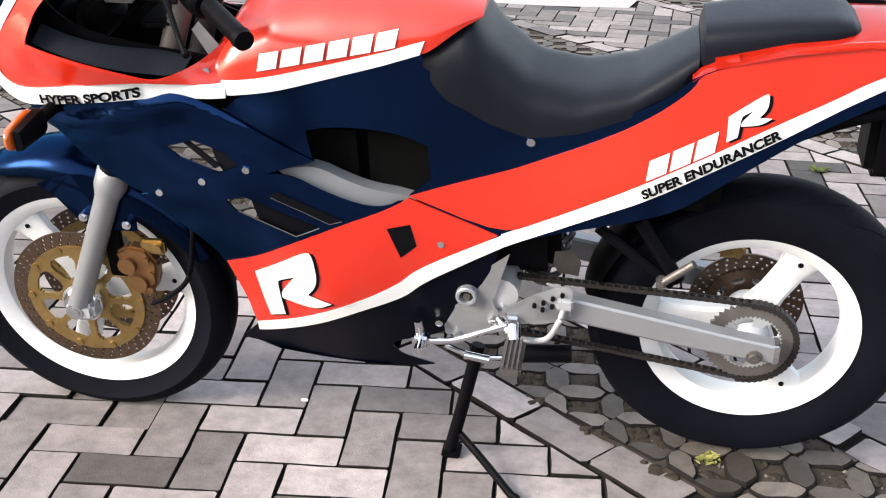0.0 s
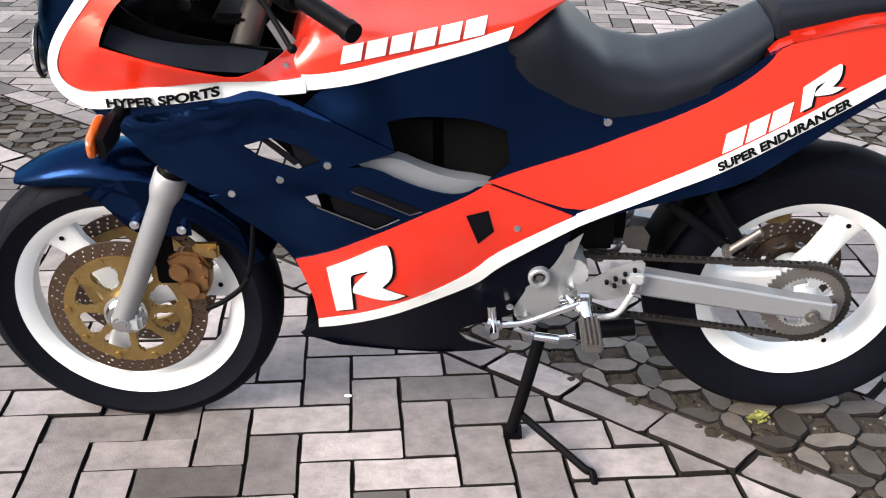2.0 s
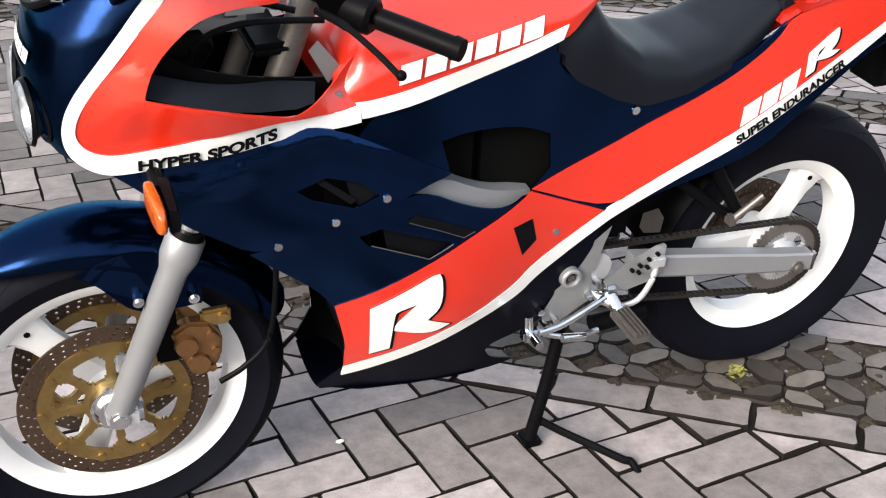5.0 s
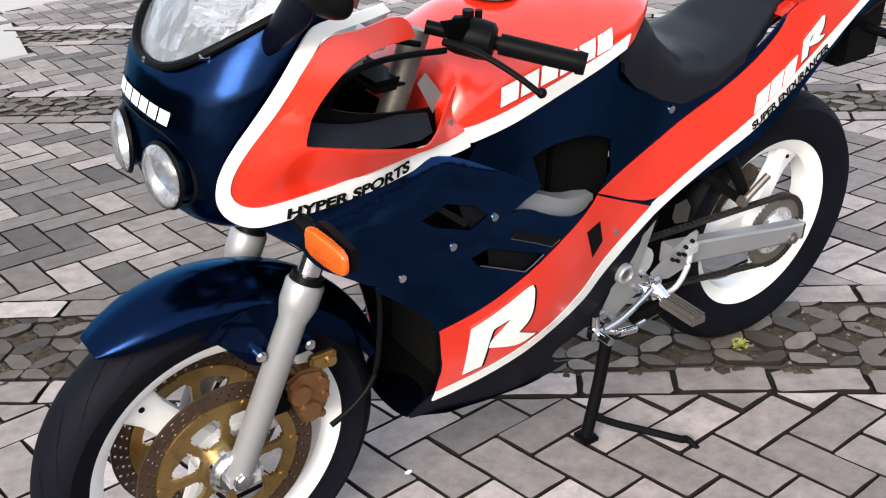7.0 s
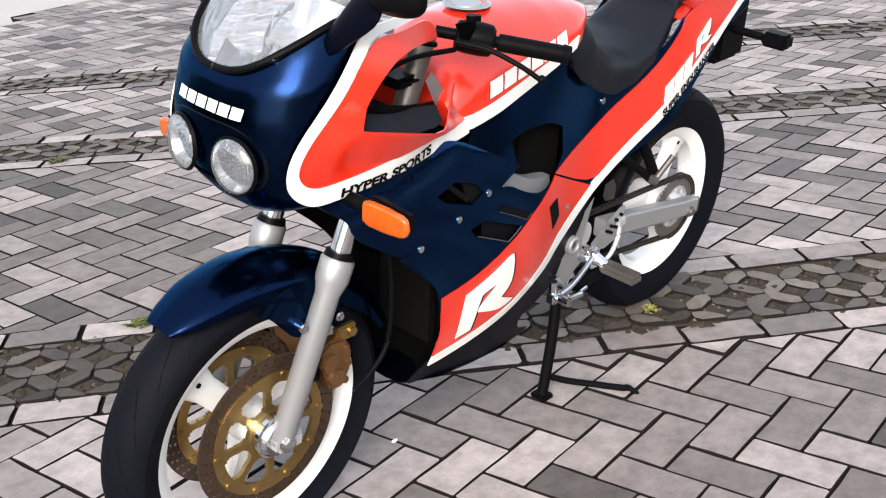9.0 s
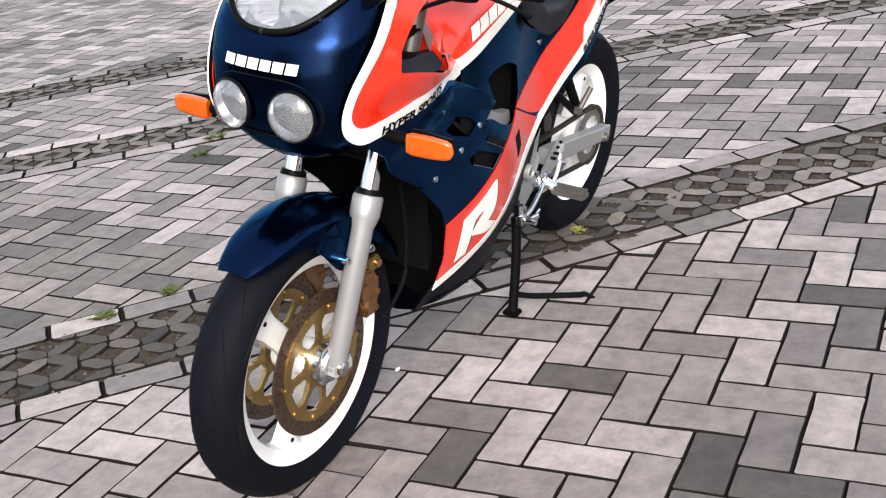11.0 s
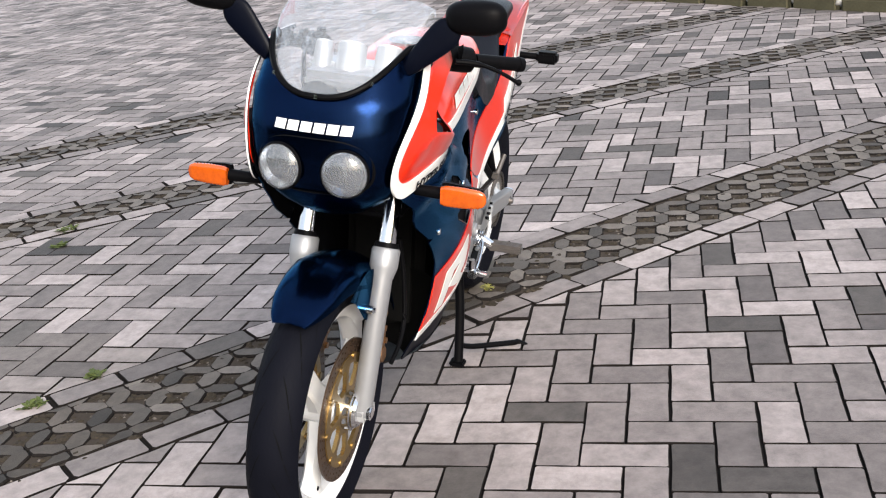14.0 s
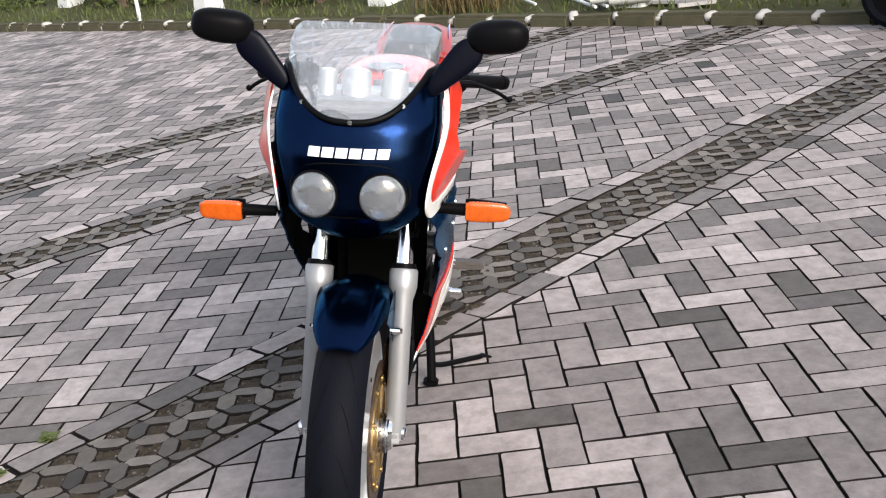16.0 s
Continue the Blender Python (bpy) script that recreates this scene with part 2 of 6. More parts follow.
# ---- the motorcycle ----
BIKE = new("motorcycle")
BIKE.matrix_world = pose(0.0127, 0.014, -0.0008, 9.03, -0.64, -0.75) @ Matrix.Scale(0.973, 4)
tagged(BIKE, "red, white and navy sport motorcycle leaning on its side stand", "motorcycle")

# half width of the bodywork at control places (along, up, half width)
SKIN = np.array([(-.614, .845, .176), (-.406, .879, .188), (-.324, .696, .197), (-.237, .724, .200), (-.417, .661, .187), (-.587, .969, .214),
                 (.018, .613, .163), (-.319, .495, .150), (.226, .565, .128), (.053, .654, .140), (-.263, .859, .155), (.085, .934, .128),
                 (.25, .784, .098), (.48, .723, .133), (.476, .69, .136), (-.21, .901, .128), (.049, .975, .128), (-.109, .443, .180),
                 (-.123, .549, .187), (-.254, .373, .137), (-.294, .273, .09), (.109, .562, .142), (.271, .766, .09), (-.712, .865, .155),
                 (.1, .25, .09), (.9, .85, .10), (-.1, .25, .11), (-.50, 1.05, .208), (-.635, 1.065, .178), (-.685, .95, .173), (-.56, 1.115, .170), (-.45, 1.12, .165), (-.50, .97, .222)])


def bend(places, soft=0.008):
    """A smooth thin-plate sheet through the control places."""
    n = len(places)
    d2 = ((places[:, None, :2] - places[None, :, :2]) ** 2).sum(-1)
    flat = np.c_[np.ones(n), places[:, :2]]
    top = np.c_[0.5 * d2 * np.log(d2 + 1e-9) + soft * np.eye(n), flat]
    full = np.r_[top, np.c_[flat.T, np.zeros((3, 3))]]
    return np.linalg.solve(full, np.r_[places[:, 2], 0, 0, 0])


SHEET = bend(SKIN)


def half_width(x, z):
    d2 = (SKIN[:, 0] - x) ** 2 + (SKIN[:, 1] - z) ** 2
    n = len(SKIN)
    return float((0.5 * d2 * np.log(d2 + 1e-9)) @ SHEET[:n] + SHEET[n] + SHEET[n + 1] * x + SHEET[n + 2] * z)


def soften(outline, limit=50, cut=0.25):
    """Rounds the gentle corners of an outline and keeps its sharp ones."""
    for _ in range(2):
        out, n = [], len(outline)
        for i in range(n):
            p, q, r = Vector(outline[i - 1]), Vector(outline[i]), Vector(outline[(i + 1) % n])
            if (q - p).length < 1e-5 or (r - q).length < 1e-5:
                continue
            if (q - p).angle(r - q) < radians(limit) and n > 4:
                out += [tuple(q.lerp(p, cut)), tuple(q.lerp(r, cut))]
            else:
                out.append(tuple(q))
        outline = out
    return outline


def panel(name, outline, mat, parent, side=-1, proud=0.0, thick=0.004, cell=0.03, label="", skin=half_width, back_mat=None, holes=()):
    """A bent panel with the given side outline (along, up), laid on the bodywork."""
    bm = bmesh.new()
    outline = soften(outline)
    f = bm.faces.new([bm.verts.new((x, 0, z)) for x, z in outline])
    f.normal_update()
    bmesh.ops.triangulate(bm, faces=[f], ngon_method="EAR_CLIP")
    xs, zs = [p[0] for p in outline], [p[1] for p in outline]
    for lo, hi, no in ((min(xs), max(xs), Vector((1, 0, 0))), (min(zs), max(zs), Vector((0, 0, 1)))):
        n = max(1, int((hi - lo) / cell))
        for i in range(1, n):
            bmesh.ops.bisect_plane(bm, geom=bm.verts[:] + bm.edges[:] + bm.faces[:], plane_co=no * (lo + (hi - lo) * i / n), plane_no=no)
    for hole in holes:
        ways = []
        for p, q in zip(hole, hole[1:] + hole[:1]):
            at, no = Vector((p[0], 0, p[1])), Vector((q[1] - p[1], 0, p[0] - q[0])).normalized()
            bmesh.ops.bisect_plane(bm, geom=bm.verts[:] + bm.edges[:] + bm.faces[:], plane_co=at, plane_no=no, dist=1e-6)
            ways.append((at, no))
        mid = sum((Vector((p[0], 0, p[1])) for p in hole), Vector()) / len(hole)
        inside = [f for f in bm.faces if all((f.calc_center_median() - at).dot(no) * (mid - at).dot(no) > 0 for at, no in ways)]
        bmesh.ops.delete(bm, geom=inside, context="FACES")
    for v in bm.verts:
        v.co.y = side * (skin(v.co.x, v.co.z) + proud)
    outer = bm.faces[:]
    rim = [tuple(e.verts) for e in bm.edges if e.is_boundary]
    front = bm.verts[:]
    back = {v: bm.verts.new(v.co - Vector((0, side * thick, 0))) for v in front}
    for f in outer:
        bm.faces.new([back[v] for v in reversed(f.verts[:])]).material_index = 1
    for a, b in rim:
        bm.faces.new((a, b, back[b], back[a]))
    ob = part(name, bm, mat, parent, label, 40)
    ob.data.materials.append(back_mat or BLACK)
    return ob


def both(name, outline, mat, parent, **kw):
    return [panel(name, outline, mat, parent, side=s, **kw) for s in (-1, 1)]

# wheels: centre (along, up), tyre radius, rim radius
FRONT, REAR = (-0.694, 0.309), (0.703, 0.344)


def shift(ob, at):
    ob.location = (at[0], 0, at[1])
    return ob


def wheel(name, at, tyre_r, rim_r, half, label, spokes, turn):
    hub = new(name)
    hub.parent = BIKE
    shift(hub, at)
    hub["label"] = label
    bm = bmesh.new()
    prof = [(rim_r - 0.012, -half * 0.72), (rim_r + 0.004, -half * 0.80), ((rim_r + tyre_r) / 2 - 0.006, -half), (tyre_r - 0.028, -half * 0.93),
            (tyre_r - 0.010, -half * 0.62), (tyre_r - 0.002, -half * 0.28), (tyre_r, 0), (tyre_r - 0.002, half * 0.28), (tyre_r - 0.010, half * 0.62),
            (tyre_r - 0.028, half * 0.93), ((rim_r + tyre_r) / 2 - 0.006, half), (rim_r + 0.004, half * 0.80), (rim_r - 0.012, half * 0.72)]
    lathe(bm, prof, 96)
    tyre = part("tyre", bm, RUBBER, hub, "worn black rubber tyre")
    # tread grooves: slanted shallow cuts shown as dark recess strips
    bm = bmesh.new()
    for k in range(18):
        for s in (-1, 1):
            a0 = 2 * math.pi * (k + (0.5 if s > 0 else 0)) / 18
            pts = []
            for i in range(8):
                y = s * half * (0.20 + 0.095 * i)
                a = a0 + 0.030 * i + 0.004 * i * i
                r = interp(abs(y), [0, half * 0.28, half * 0.62, half * 0.93], [tyre_r, tyre_r - 0.002, tyre_r - 0.010, tyre_r - 0.028]) + 0.0006
                pts.append((r, y, a))
            for i, ((r, y, a), (r2, y2, a2)) in enumerate(zip(pts, pts[1:])):
                w, w2 = (0.0034 * math.sin(math.pi * (q + 0.6) / 8.2) / tyre_r for q in (i, i + 1))
                q = [(r, y, a - w), (r, y, a + w), (r2, y2, a2 + w2), (r2, y2, a2 - w2)]
                bm.faces.new([bm.verts.new((rr * math.cos(aa), yy, rr * math.sin(aa))) for rr, yy, aa in q])
    part("tread_groove", bm, GROOVE, tyre, "", 0)["kind"] = "stuff"
    bm = bmesh.new()
    h = half * 0.74
    lathe(bm, [(rim_r, -h), (rim_r + 0.002, -h + 0.004), (rim_r - 0.010, -h + 0.012), (rim_r - 0.030, -h + 0.020), (rim_r - 0.036, -h * 0.4), (rim_r - 0.036, h * 0.4),
               (rim_r - 0.030, h - 0.020), (rim_r - 0.010, h - 0.012), (rim_r + 0.002, h - 0.004), (rim_r, h), (rim_r - 0.014, h - 0.002),
               (rim_r - 0.043, h * 0.5), (rim_r - 0.048, 0), (rim_r - 0.043, -h * 0.5), (rim_r - 0.014, -h + 0.002)], 96)
    part("rim", bm, RIM, hub, "white painted cast rim")
    for k in range(spokes):
        bm = bmesh.new()
        a = radians(turn) + 2 * math.pi * k / spokes
        rings = []
        for r, w, t in ((0.035, 0.034, 0.020), (0.08, 0.027, 0.016), (rim_r - 0.09, 0.028, 0.015), (rim_r - 0.055, 0.036, 0.018), (rim_r - 0.040, 0.052, 0.022)):
            ring = []
            for u, v in ((-1, -0.6), (-0.7, -1), (0.7, -1), (1, -0.6), (1, 0.6), (0.7, 1), (-0.7, 1), (-1, 0.6)):
                ring.append((r * math.cos(a) - u * w * math.sin(a), v * t, r * math.sin(a) + u * w * math.cos(a)))
            rings.append(ring)
        loft(bm, rings, closed=True)
        sp = part("spoke", bm, RIM, hub)
        bm = bmesh.new()
        r = rim_r - 0.058
        rod(bm, (r * math.cos(a), -0.0195, r * math.sin(a)), (r * math.cos(a), -0.014, r * math.sin(a)), 0.0055, seg=12)
        part("spoke_hole", bm, INK, sp)
    bm = bmesh.new()
    lathe(bm, [(0.012, -0.045), (0.040, -0.045), (0.044, -0.03), (0.044, 0.03), (0.040, 0.045), (0.012, 0.045)], 32)
    part("hub", bm, RIM, hub)
    return hub


def brake_disc(parent, y, r_out, r_in, carrier, n=168):
    """Drilled rotor as a polar grid with real holes, on a spoked carrier."""
    bm = bmesh.new()
    rows = 7
    grid = []
    for side in (0, 1):
        layer = []
        for i in range(rows + 1):
            r = r_in + (r_out - r_in) * i / rows
            layer.append([bm.verts.new((r * math.cos(2 * math.pi * k / n), y + (0.0045 if side else 0), r * math.sin(2 * math.pi * k / n))) for k in range(n)])
        grid.append(layer)

    def open_cell(i, k):
        return i in (1, 3, 5) and (k + i // 2) % 4 == 0

    for i in range(rows):
        for k in range(n):
            k2 = (k + 1) % n
            if open_cell(i, k):
                for (i1, k1), (i2, k22) in (((i, k), (i + 1, k)), ((i + 1, k), (i + 1, k2)), ((i + 1, k2), (i, k2)), ((i, k2), (i, k))):
                    bm.faces.new((grid[0][i1][k1], grid[0][i2][k22], grid[1][i2][k22], grid[1][i1][k1]))
                continue
            for side in (0, 1):
                g = grid[side]
                bm.faces.new((g[i][k], g[i + 1][k], g[i + 1][k2], g[i][k2]))
    for i in (0, rows):
        for k in range(n):
            k2 = (k + 1) % n
            bm.faces.new((grid[0][i][k], grid[0][i][k2], grid[1][i][k2], grid[1][i][k]))
    disc = part("brake_disc", bm, DISC, parent, "bronze-tinted drilled brake disc", 20)
    # carrier: one plate with rounded windows between its arms
    bm = bmesh.new()
    m, arms = 240, 8
    radii = [0.032 + (r_in - 0.029) * i / 18 for i in range(19)]
    web = [[[bm.verts.new((r * math.cos(2 * math.pi * k / m), yy, r * math.sin(2 * math.pi * k / m))) for k in range(m)] for r in radii] for yy in (y - 0.003, y + 0.006)]

    def window(i, k):
        r = (radii[i] + radii[min(i + 1, 18)]) / 2
        lo, hi = min(0.052, r_in * 0.62), r_in - 0.017
        if not lo < r < hi:
            return False
        swing = math.pi / arms - 0.0075 / r
        swing *= (1 - abs((r - (lo + hi) / 2) / ((hi - lo) / 2)) ** 4) ** 0.5
        return abs(((k + 0.5) / m * arms % 1 - 0.5) * 2 * math.pi / arms) < swing

    for i in range(len(radii) - 1):
        for k in range(m):
            k2 = (k + 1) % m
            if window(i, k):
                continue
            for side in (0, 1):
                g = web[side]
                bm.faces.new((g[i][k], g[i + 1][k], g[i + 1][k2], g[i][k2]))
            for (i1, k1), (i2, k22), other in (((i, k), (i + 1, k), (i, k - 1)), ((i + 1, k2), (i, k2), (i, k + 1)), ((i, k), (i, k2), (i - 1, k)), ((i + 1, k), (i + 1, k2), (i + 1, k))):
                if not 0 <= other[0] < len(radii) - 1 or window(other[0], other[1] % m):
                    bm.faces.new((web[0][i1][k1], web[0][i2][k22], web[1][i2][k22], web[1][i1][k1]))
    plate = part("disc_carrier", bm, carrier, disc, "gold spoked disc carrier", 30)
    for k in range(10):
        bm = bmesh.new()
        a = 2 * math.pi * k / 10
        rod(bm, ((r_in - 0.004) * math.cos(a), y - 0.006, (r_in - 0.004) * math.sin(a)), ((r_in - 0.004) * math.cos(a), y + 0.008, (r_in - 0.004) * math.sin(a)), 0.0085, seg=14)
        part("disc_button", bm, carrier, disc)
    return disc


front_wheel = wheel("front_wheel", FRONT, 0.319, 0.252, 0.058, "white three-spoke front wheel with drilled discs", 3, 130)
rear_wheel = wheel("rear_wheel", REAR, 0.320, 0.225, 0.064, "white three-spoke rear wheel", 3, 60)
brake_disc(front_wheel, -0.060, 0.166, 0.130, GOLD)
brake_disc(front_wheel, 0.056, 0.166, 0.130, GOLD)
brake_disc(rear_wheel, 0.058, 0.115, 0.078, DISC, 120)
bm = bmesh.new()
lathe(bm, [(0.016, -0.094), (0.034, -0.094), (0.040, -0.086), (0.040, -0.082), (0.046, -0.080), (0.046, -0.05), (0.016, -0.05)], 40)
part("axle_spacer", bm, CHROME, front_wheel)

# rear sprocket and chain
bm = bmesh.new()
teeth = 44
ring_a = []
for k in range(teeth * 2):
    r = 0.090 if k % 2 else 0.083
    a = 2 * math.pi * k / (teeth * 2)
    ring_a.append((r * math.cos(a), r * math.sin(a)))
n = len(ring_a)
outer = [[bm.verts.new((x, y, z)) for x, z in ring_a] for y in (-0.082, -0.076)]
inner = [[bm.verts.new((x * 0.70, y, z * 0.70)) for x, z in ring_a] for y in (-0.082, -0.076)]
for k in range(n):
    k2 = (k + 1) % n
    bm.faces.new((outer[0][k], outer[0][k2], outer[1][k2], outer[1][k]))
    bm.faces.new((inner[0][k], inner[0][k2], inner[1][k2], inner[1][k]))
    bm.faces.new((outer[0][k], outer[0][k2], inner[0][k2], inner[0][k]))
    bm.faces.new((outer[1][k], outer[1][k2], inner[1][k2], inner[1][k]))
sprocket = part("sprocket", bm, SPROCKET, rear_wheel, "grey toothed rear sprocket")
bm = bmesh.new()
lathe(bm, [(0.012, -0.098), (0.028, -0.098), (0.034, -0.088), (0.042, -0.074), (0.012, -0.074)], 32)
part("sprocket_hub", bm, ALU, sprocket)
bm = bmesh.new()
radii, m = [0.030 + 0.0035 * i for i in range(11)], 150
web = [[[bm.verts.new((r * math.cos(2 * math.pi * k / m), y, r * math.sin(2 * math.pi * k / m))) for k in range(m)] for r in radii] for y in (-0.081, -0.072)]


def sprocket_window(i, k):
    return 2 <= i <= 7 and abs((k + 0.5) / m * 5 % 1 - 0.5) < (0.30 if 3 <= i <= 6 else 0.25)


for i in range(10):
    for k in range(m):
        if sprocket_window(i, k):
            continue
        k2 = (k + 1) % m
        for g in web:
            bm.faces.new((g[i][k], g[i + 1][k], g[i + 1][k2], g[i][k2]))
        for (i1, k1), (i2, k22), other in (((i, k), (i + 1, k), (i, k - 1)), ((i + 1, k2), (i, k2), (i, k + 1)), ((i, k), (i, k2), (i - 1, k)), ((i + 1, k), (i + 1, k2), (i + 1, k))):
            if not 0 <= other[0] < 10 or sprocket_window(other[0], other[1] % m):
                bm.faces.new((web[0][i1][k1], web[0][i2][k22], web[1][i2][k22], web[1][i1][k1]))
part("sprocket_carrier", bm, ALU, sprocket, "pale alloy carrier with five windows", 30)
bm = bmesh.new()
lathe(bm, [(0.0135, -0.0995), (0.0215, -0.0995), (0.0215, -0.097), (0.0135, -0.097)], 32)
part("bearing_seal", bm, INK, sprocket)

swing = new("swingarm")
swing.parent = BIKE
for s in (-1, 1):
    bm = bmesh.new()
    y = s * 0.112
    rings = []
    for x, z, h in ((0.30, 0.430, 0.025), (0.37, 0.417, 0.0265), (0.56, 0.381, 0.026), (0.66, 0.363, 0.0235), (0.748, 0.350, 0.021)):
        ring = [(x, y + u * 0.016, z + v * h) for u, v in ((-1, -0.8), (-0.8, -1), (0.8, -1), (1, -0.8), (1, 0.8), (0.8, 1), (-0.8, 1), (-1, 0.8))]
        rings.append(ring)
    loft(bm, rings, closed=True)
    arm = part("swingarm_beam", bm, FORK, swing, "brushed aluminium box-section beam", 25)
    bm = bmesh.new()
    lathe(bm, [(0.001, s * 0.027), (0.0095, s * 0.027), (0.0105, s * 0.020), (0.0150, s * 0.0195), (0.0155, s * 0.0165), (0.0155, s * 0.010)], 24, closed=False)
    bmesh.ops.translate(bm, verts=bm.verts[:], vec=(REAR[0] + 0.006, y, REAR[1]))
    part("axle_nut", bm, STEEL, arm)
    bm = bmesh.new()
    box(bm, 0.742, 0.756, y - 0.0165, y + 0.0165, 0.328, 0.373, 0.003)
    part("chain_adjuster", bm, CHROME, arm)
bm = bmesh.new()
rod(bm, (0.22, -0.12, 0.44), (0.22, 0.12, 0.44), 0.035)
part("swingarm_pivot", bm, ALU, swing)


def chain_run(x0, z0, x1, z1, y=-0.079):
    bm = bmesh.new()
    d = Vector((x1 - x0, 0, z1 - z0))
    count = int(d.length / 0.0155)
    for i in range(count):
        c = Vector((x0, y, z0)) + d * ((i + 0.5) / count)
        u = d.normalized()
        wv = Vector((-u.z, 0, u.x))
        for yy in (-0.0065, 0.0065):
            ring = [c + u * (0.0095 * math.cos(a)) + wv * (0.0058 * (0.75 + 0.25 * abs(math.cos(a))) * math.sin(a)) + Vector((0, yy, 0)) for a in [math.pi * k / 4 for k in range(8)]]
            f = [bm.verts.new(p) for p in ring]
            b = [bm.verts.new(p + Vector((0, 0.002, 0))) for p in ring]
            bm.faces.new(f), bm.faces.new(b[::-1])
            for k in range(8):
                bm.faces.new((f[k], f[(k + 1) % 8], b[(k + 1) % 8], b[k]))
        rod(bm, c - u * 0.005 + Vector((0, -0.005, 0)), c - u * 0.005 + Vector((0, 0.008, 0)), 0.0045, seg=6)
    return bm


chain = new("drive_chain")
chain.parent = BIKE
part("chain_run", chain_run(0.20, 0.462, 0.700, 0.4335), CHAIN, chain, "", 25)["kind"] = "stuff"
part("chain_run", chain_run(0.20, 0.335, 0.695, 0.2565), CHAIN, chain, "", 25)["kind"] = "stuff"
bm = bmesh.new()
for k in range(28):
    a = radians(-98 + 188 * k / 27)
    c = Vector((REAR[0] + 0.0885 * math.cos(a), -0.079, REAR[1] + 0.0885 * math.sin(a)))
    rod(bm, c + Vector((0, -0.009, 0)), c + Vector((0, 0.009, 0)), 0.0068, seg=8)
part("chain_wrap", bm, CHAIN, chain)["kind"] = "stuff"

# front fork, leaning back
RAKE = Vector((0.148, 0, 0.345)).normalized()
fork = new("front_fork")
fork.parent = BIKE
for s in (-1, 1):
    y = s * 0.098
    foot = Vector((-0.694, y, 0.312))
    low, top = foot - RAKE * 0.012, foot + RAKE * 0.375
    bm = bmesh.new()
    tube(bm, [low, low + RAKE * 0.006, top - RAKE * 0.072, top - RAKE * 0.046, top - RAKE * 0.040, top - RAKE * 0.005, top], [0.020, 0.0235, 0.0245, 0.0318, 0.0328, 0.033, 0.030], 28)
    slider = part("fork_slider", bm, FORK, fork, "silver fork slider")
    bm = bmesh.new()
    box(bm, -0.716, -0.652, y - 0.020, y + 0.020, 0.290, 0.330, 0.009)
    part("axle_clamp", bm, ALU, slider)
    bm = bmesh.new()
    rod(bm, (-0.694, y + s * 0.004, 0.312), (-0.694, y + s * 0.026, 0.312), 0.0125, seg=6)
    rod(bm, (-0.694, y + s * 0.016, 0.312), (-0.694, y + s * 0.0225, 0.312), 0.018, seg=20)
    part("axle_bolt", bm, CHROME, slider)
    bm = bmesh.new()
    rod(bm, top, top + RAKE * 0.012, 0.0295, 0.027, 24)
    part("dust_seal", bm, BLACK, slider)
    bm = bmesh.new()
    rod(bm, top, top + RAKE * 0.17, 0.0205, seg=24)
    part("fork_tube", bm, CHROME, fork, "polished fork tube")
for s in (-1, 1):
    bm = bmesh.new()
    rod(bm, (-0.425, s * 0.101, 0.81), (-0.335, s * 0.101, 1.045), 0.022, 0.022, 24)
    part("fork_shroud", bm, STEEL, fork, "dark upper fork leg")
for z in (0.73, 0.97):
    bm = bmesh.new()
    c = Vector((-0.690, 0, 0.316)) + RAKE * ((z - 0.316) / RAKE.z)
    box(bm, c.x - 0.02, c.x + 0.045, -0.125, 0.125, z - 0.010, z + 0.010, 0.008)
    part("fork_bridge", bm, BLACK, fork)


def caliper(y, name="brake_caliper"):
    """Twin-piston block behind the fork leg, with its bracket and bolts."""
    bm = bmesh.new()
    s = -1 if y < 0 else 1
    ring = [(-.590, .452), (-.560, .470), (-.520, .462), (-.500, .430), (-.505, .385), (-.525, .352), (-.556, .350), (-.572, .392)]
    f = bm.faces.new([bm.verts.new((x, y - s * 0.014, z)) for x, z in ring])
    r = bmesh.ops.extrude_face_region(bm, geom=[f])
    bmesh.ops.translate(bm, verts=[v for v in r["geom"] if isinstance(v, bmesh.types.BMVert)], vec=(0, s * 0.032, 0))
    bmesh.ops.bevel(bm, geom=bm.edges[:], offset=0.006, segments=2, affect="EDGES")
    for x, z in ((-0.565, 0.425), (-0.546, 0.383)):
        rod(bm, (x, y + s * 0.012, z), (x, y + s * 0.027, z), 0.0215, 0.019, 24)
    for x, z in ((-0.522, 0.44), (-0.516, 0.405), (-0.524, 0.368)):
        rod(bm, (x, y - s * 0.02, z), (x, y + s * 0.024, z), 0.0085, 0.008, 6)
    ob = part(name, bm, COPPER, fork, "bronze twin-piston brake caliper")
    bm = bmesh.new()
    box(bm, -0.535, -0.482, y - 0.010, y + 0.008, 0.448, 0.482, 0.005)
    rod(bm, (-0.497, y - s * 0.004, 0.466), (-0.497, y + s * 0.016, 0.466), 0.010, seg=14)
    part("caliper_lug", bm, GOLD, ob, "brass-coloured mounting lug")
    bm = bmesh.new()
    box(bm, -0.615, -0.575, y - 0.006, y + 0.006, 0.385, 0.50, 0.004)
    part("caliper_bracket", bm, BLACK, ob)
    return ob


caliper(-0.072)
caliper(0.070)
bm = bmesh.new()
tube(bm, curve_pts([(-0.40, -0.085, 0.62), (-0.405, -0.10, 0.52), (-0.425, -0.11, 0.42), (-0.47, -0.112, 0.372), (-0.515, -0.108, 0.345)]), 0.0055)
part("brake_hose", bm, BLACK, fork)

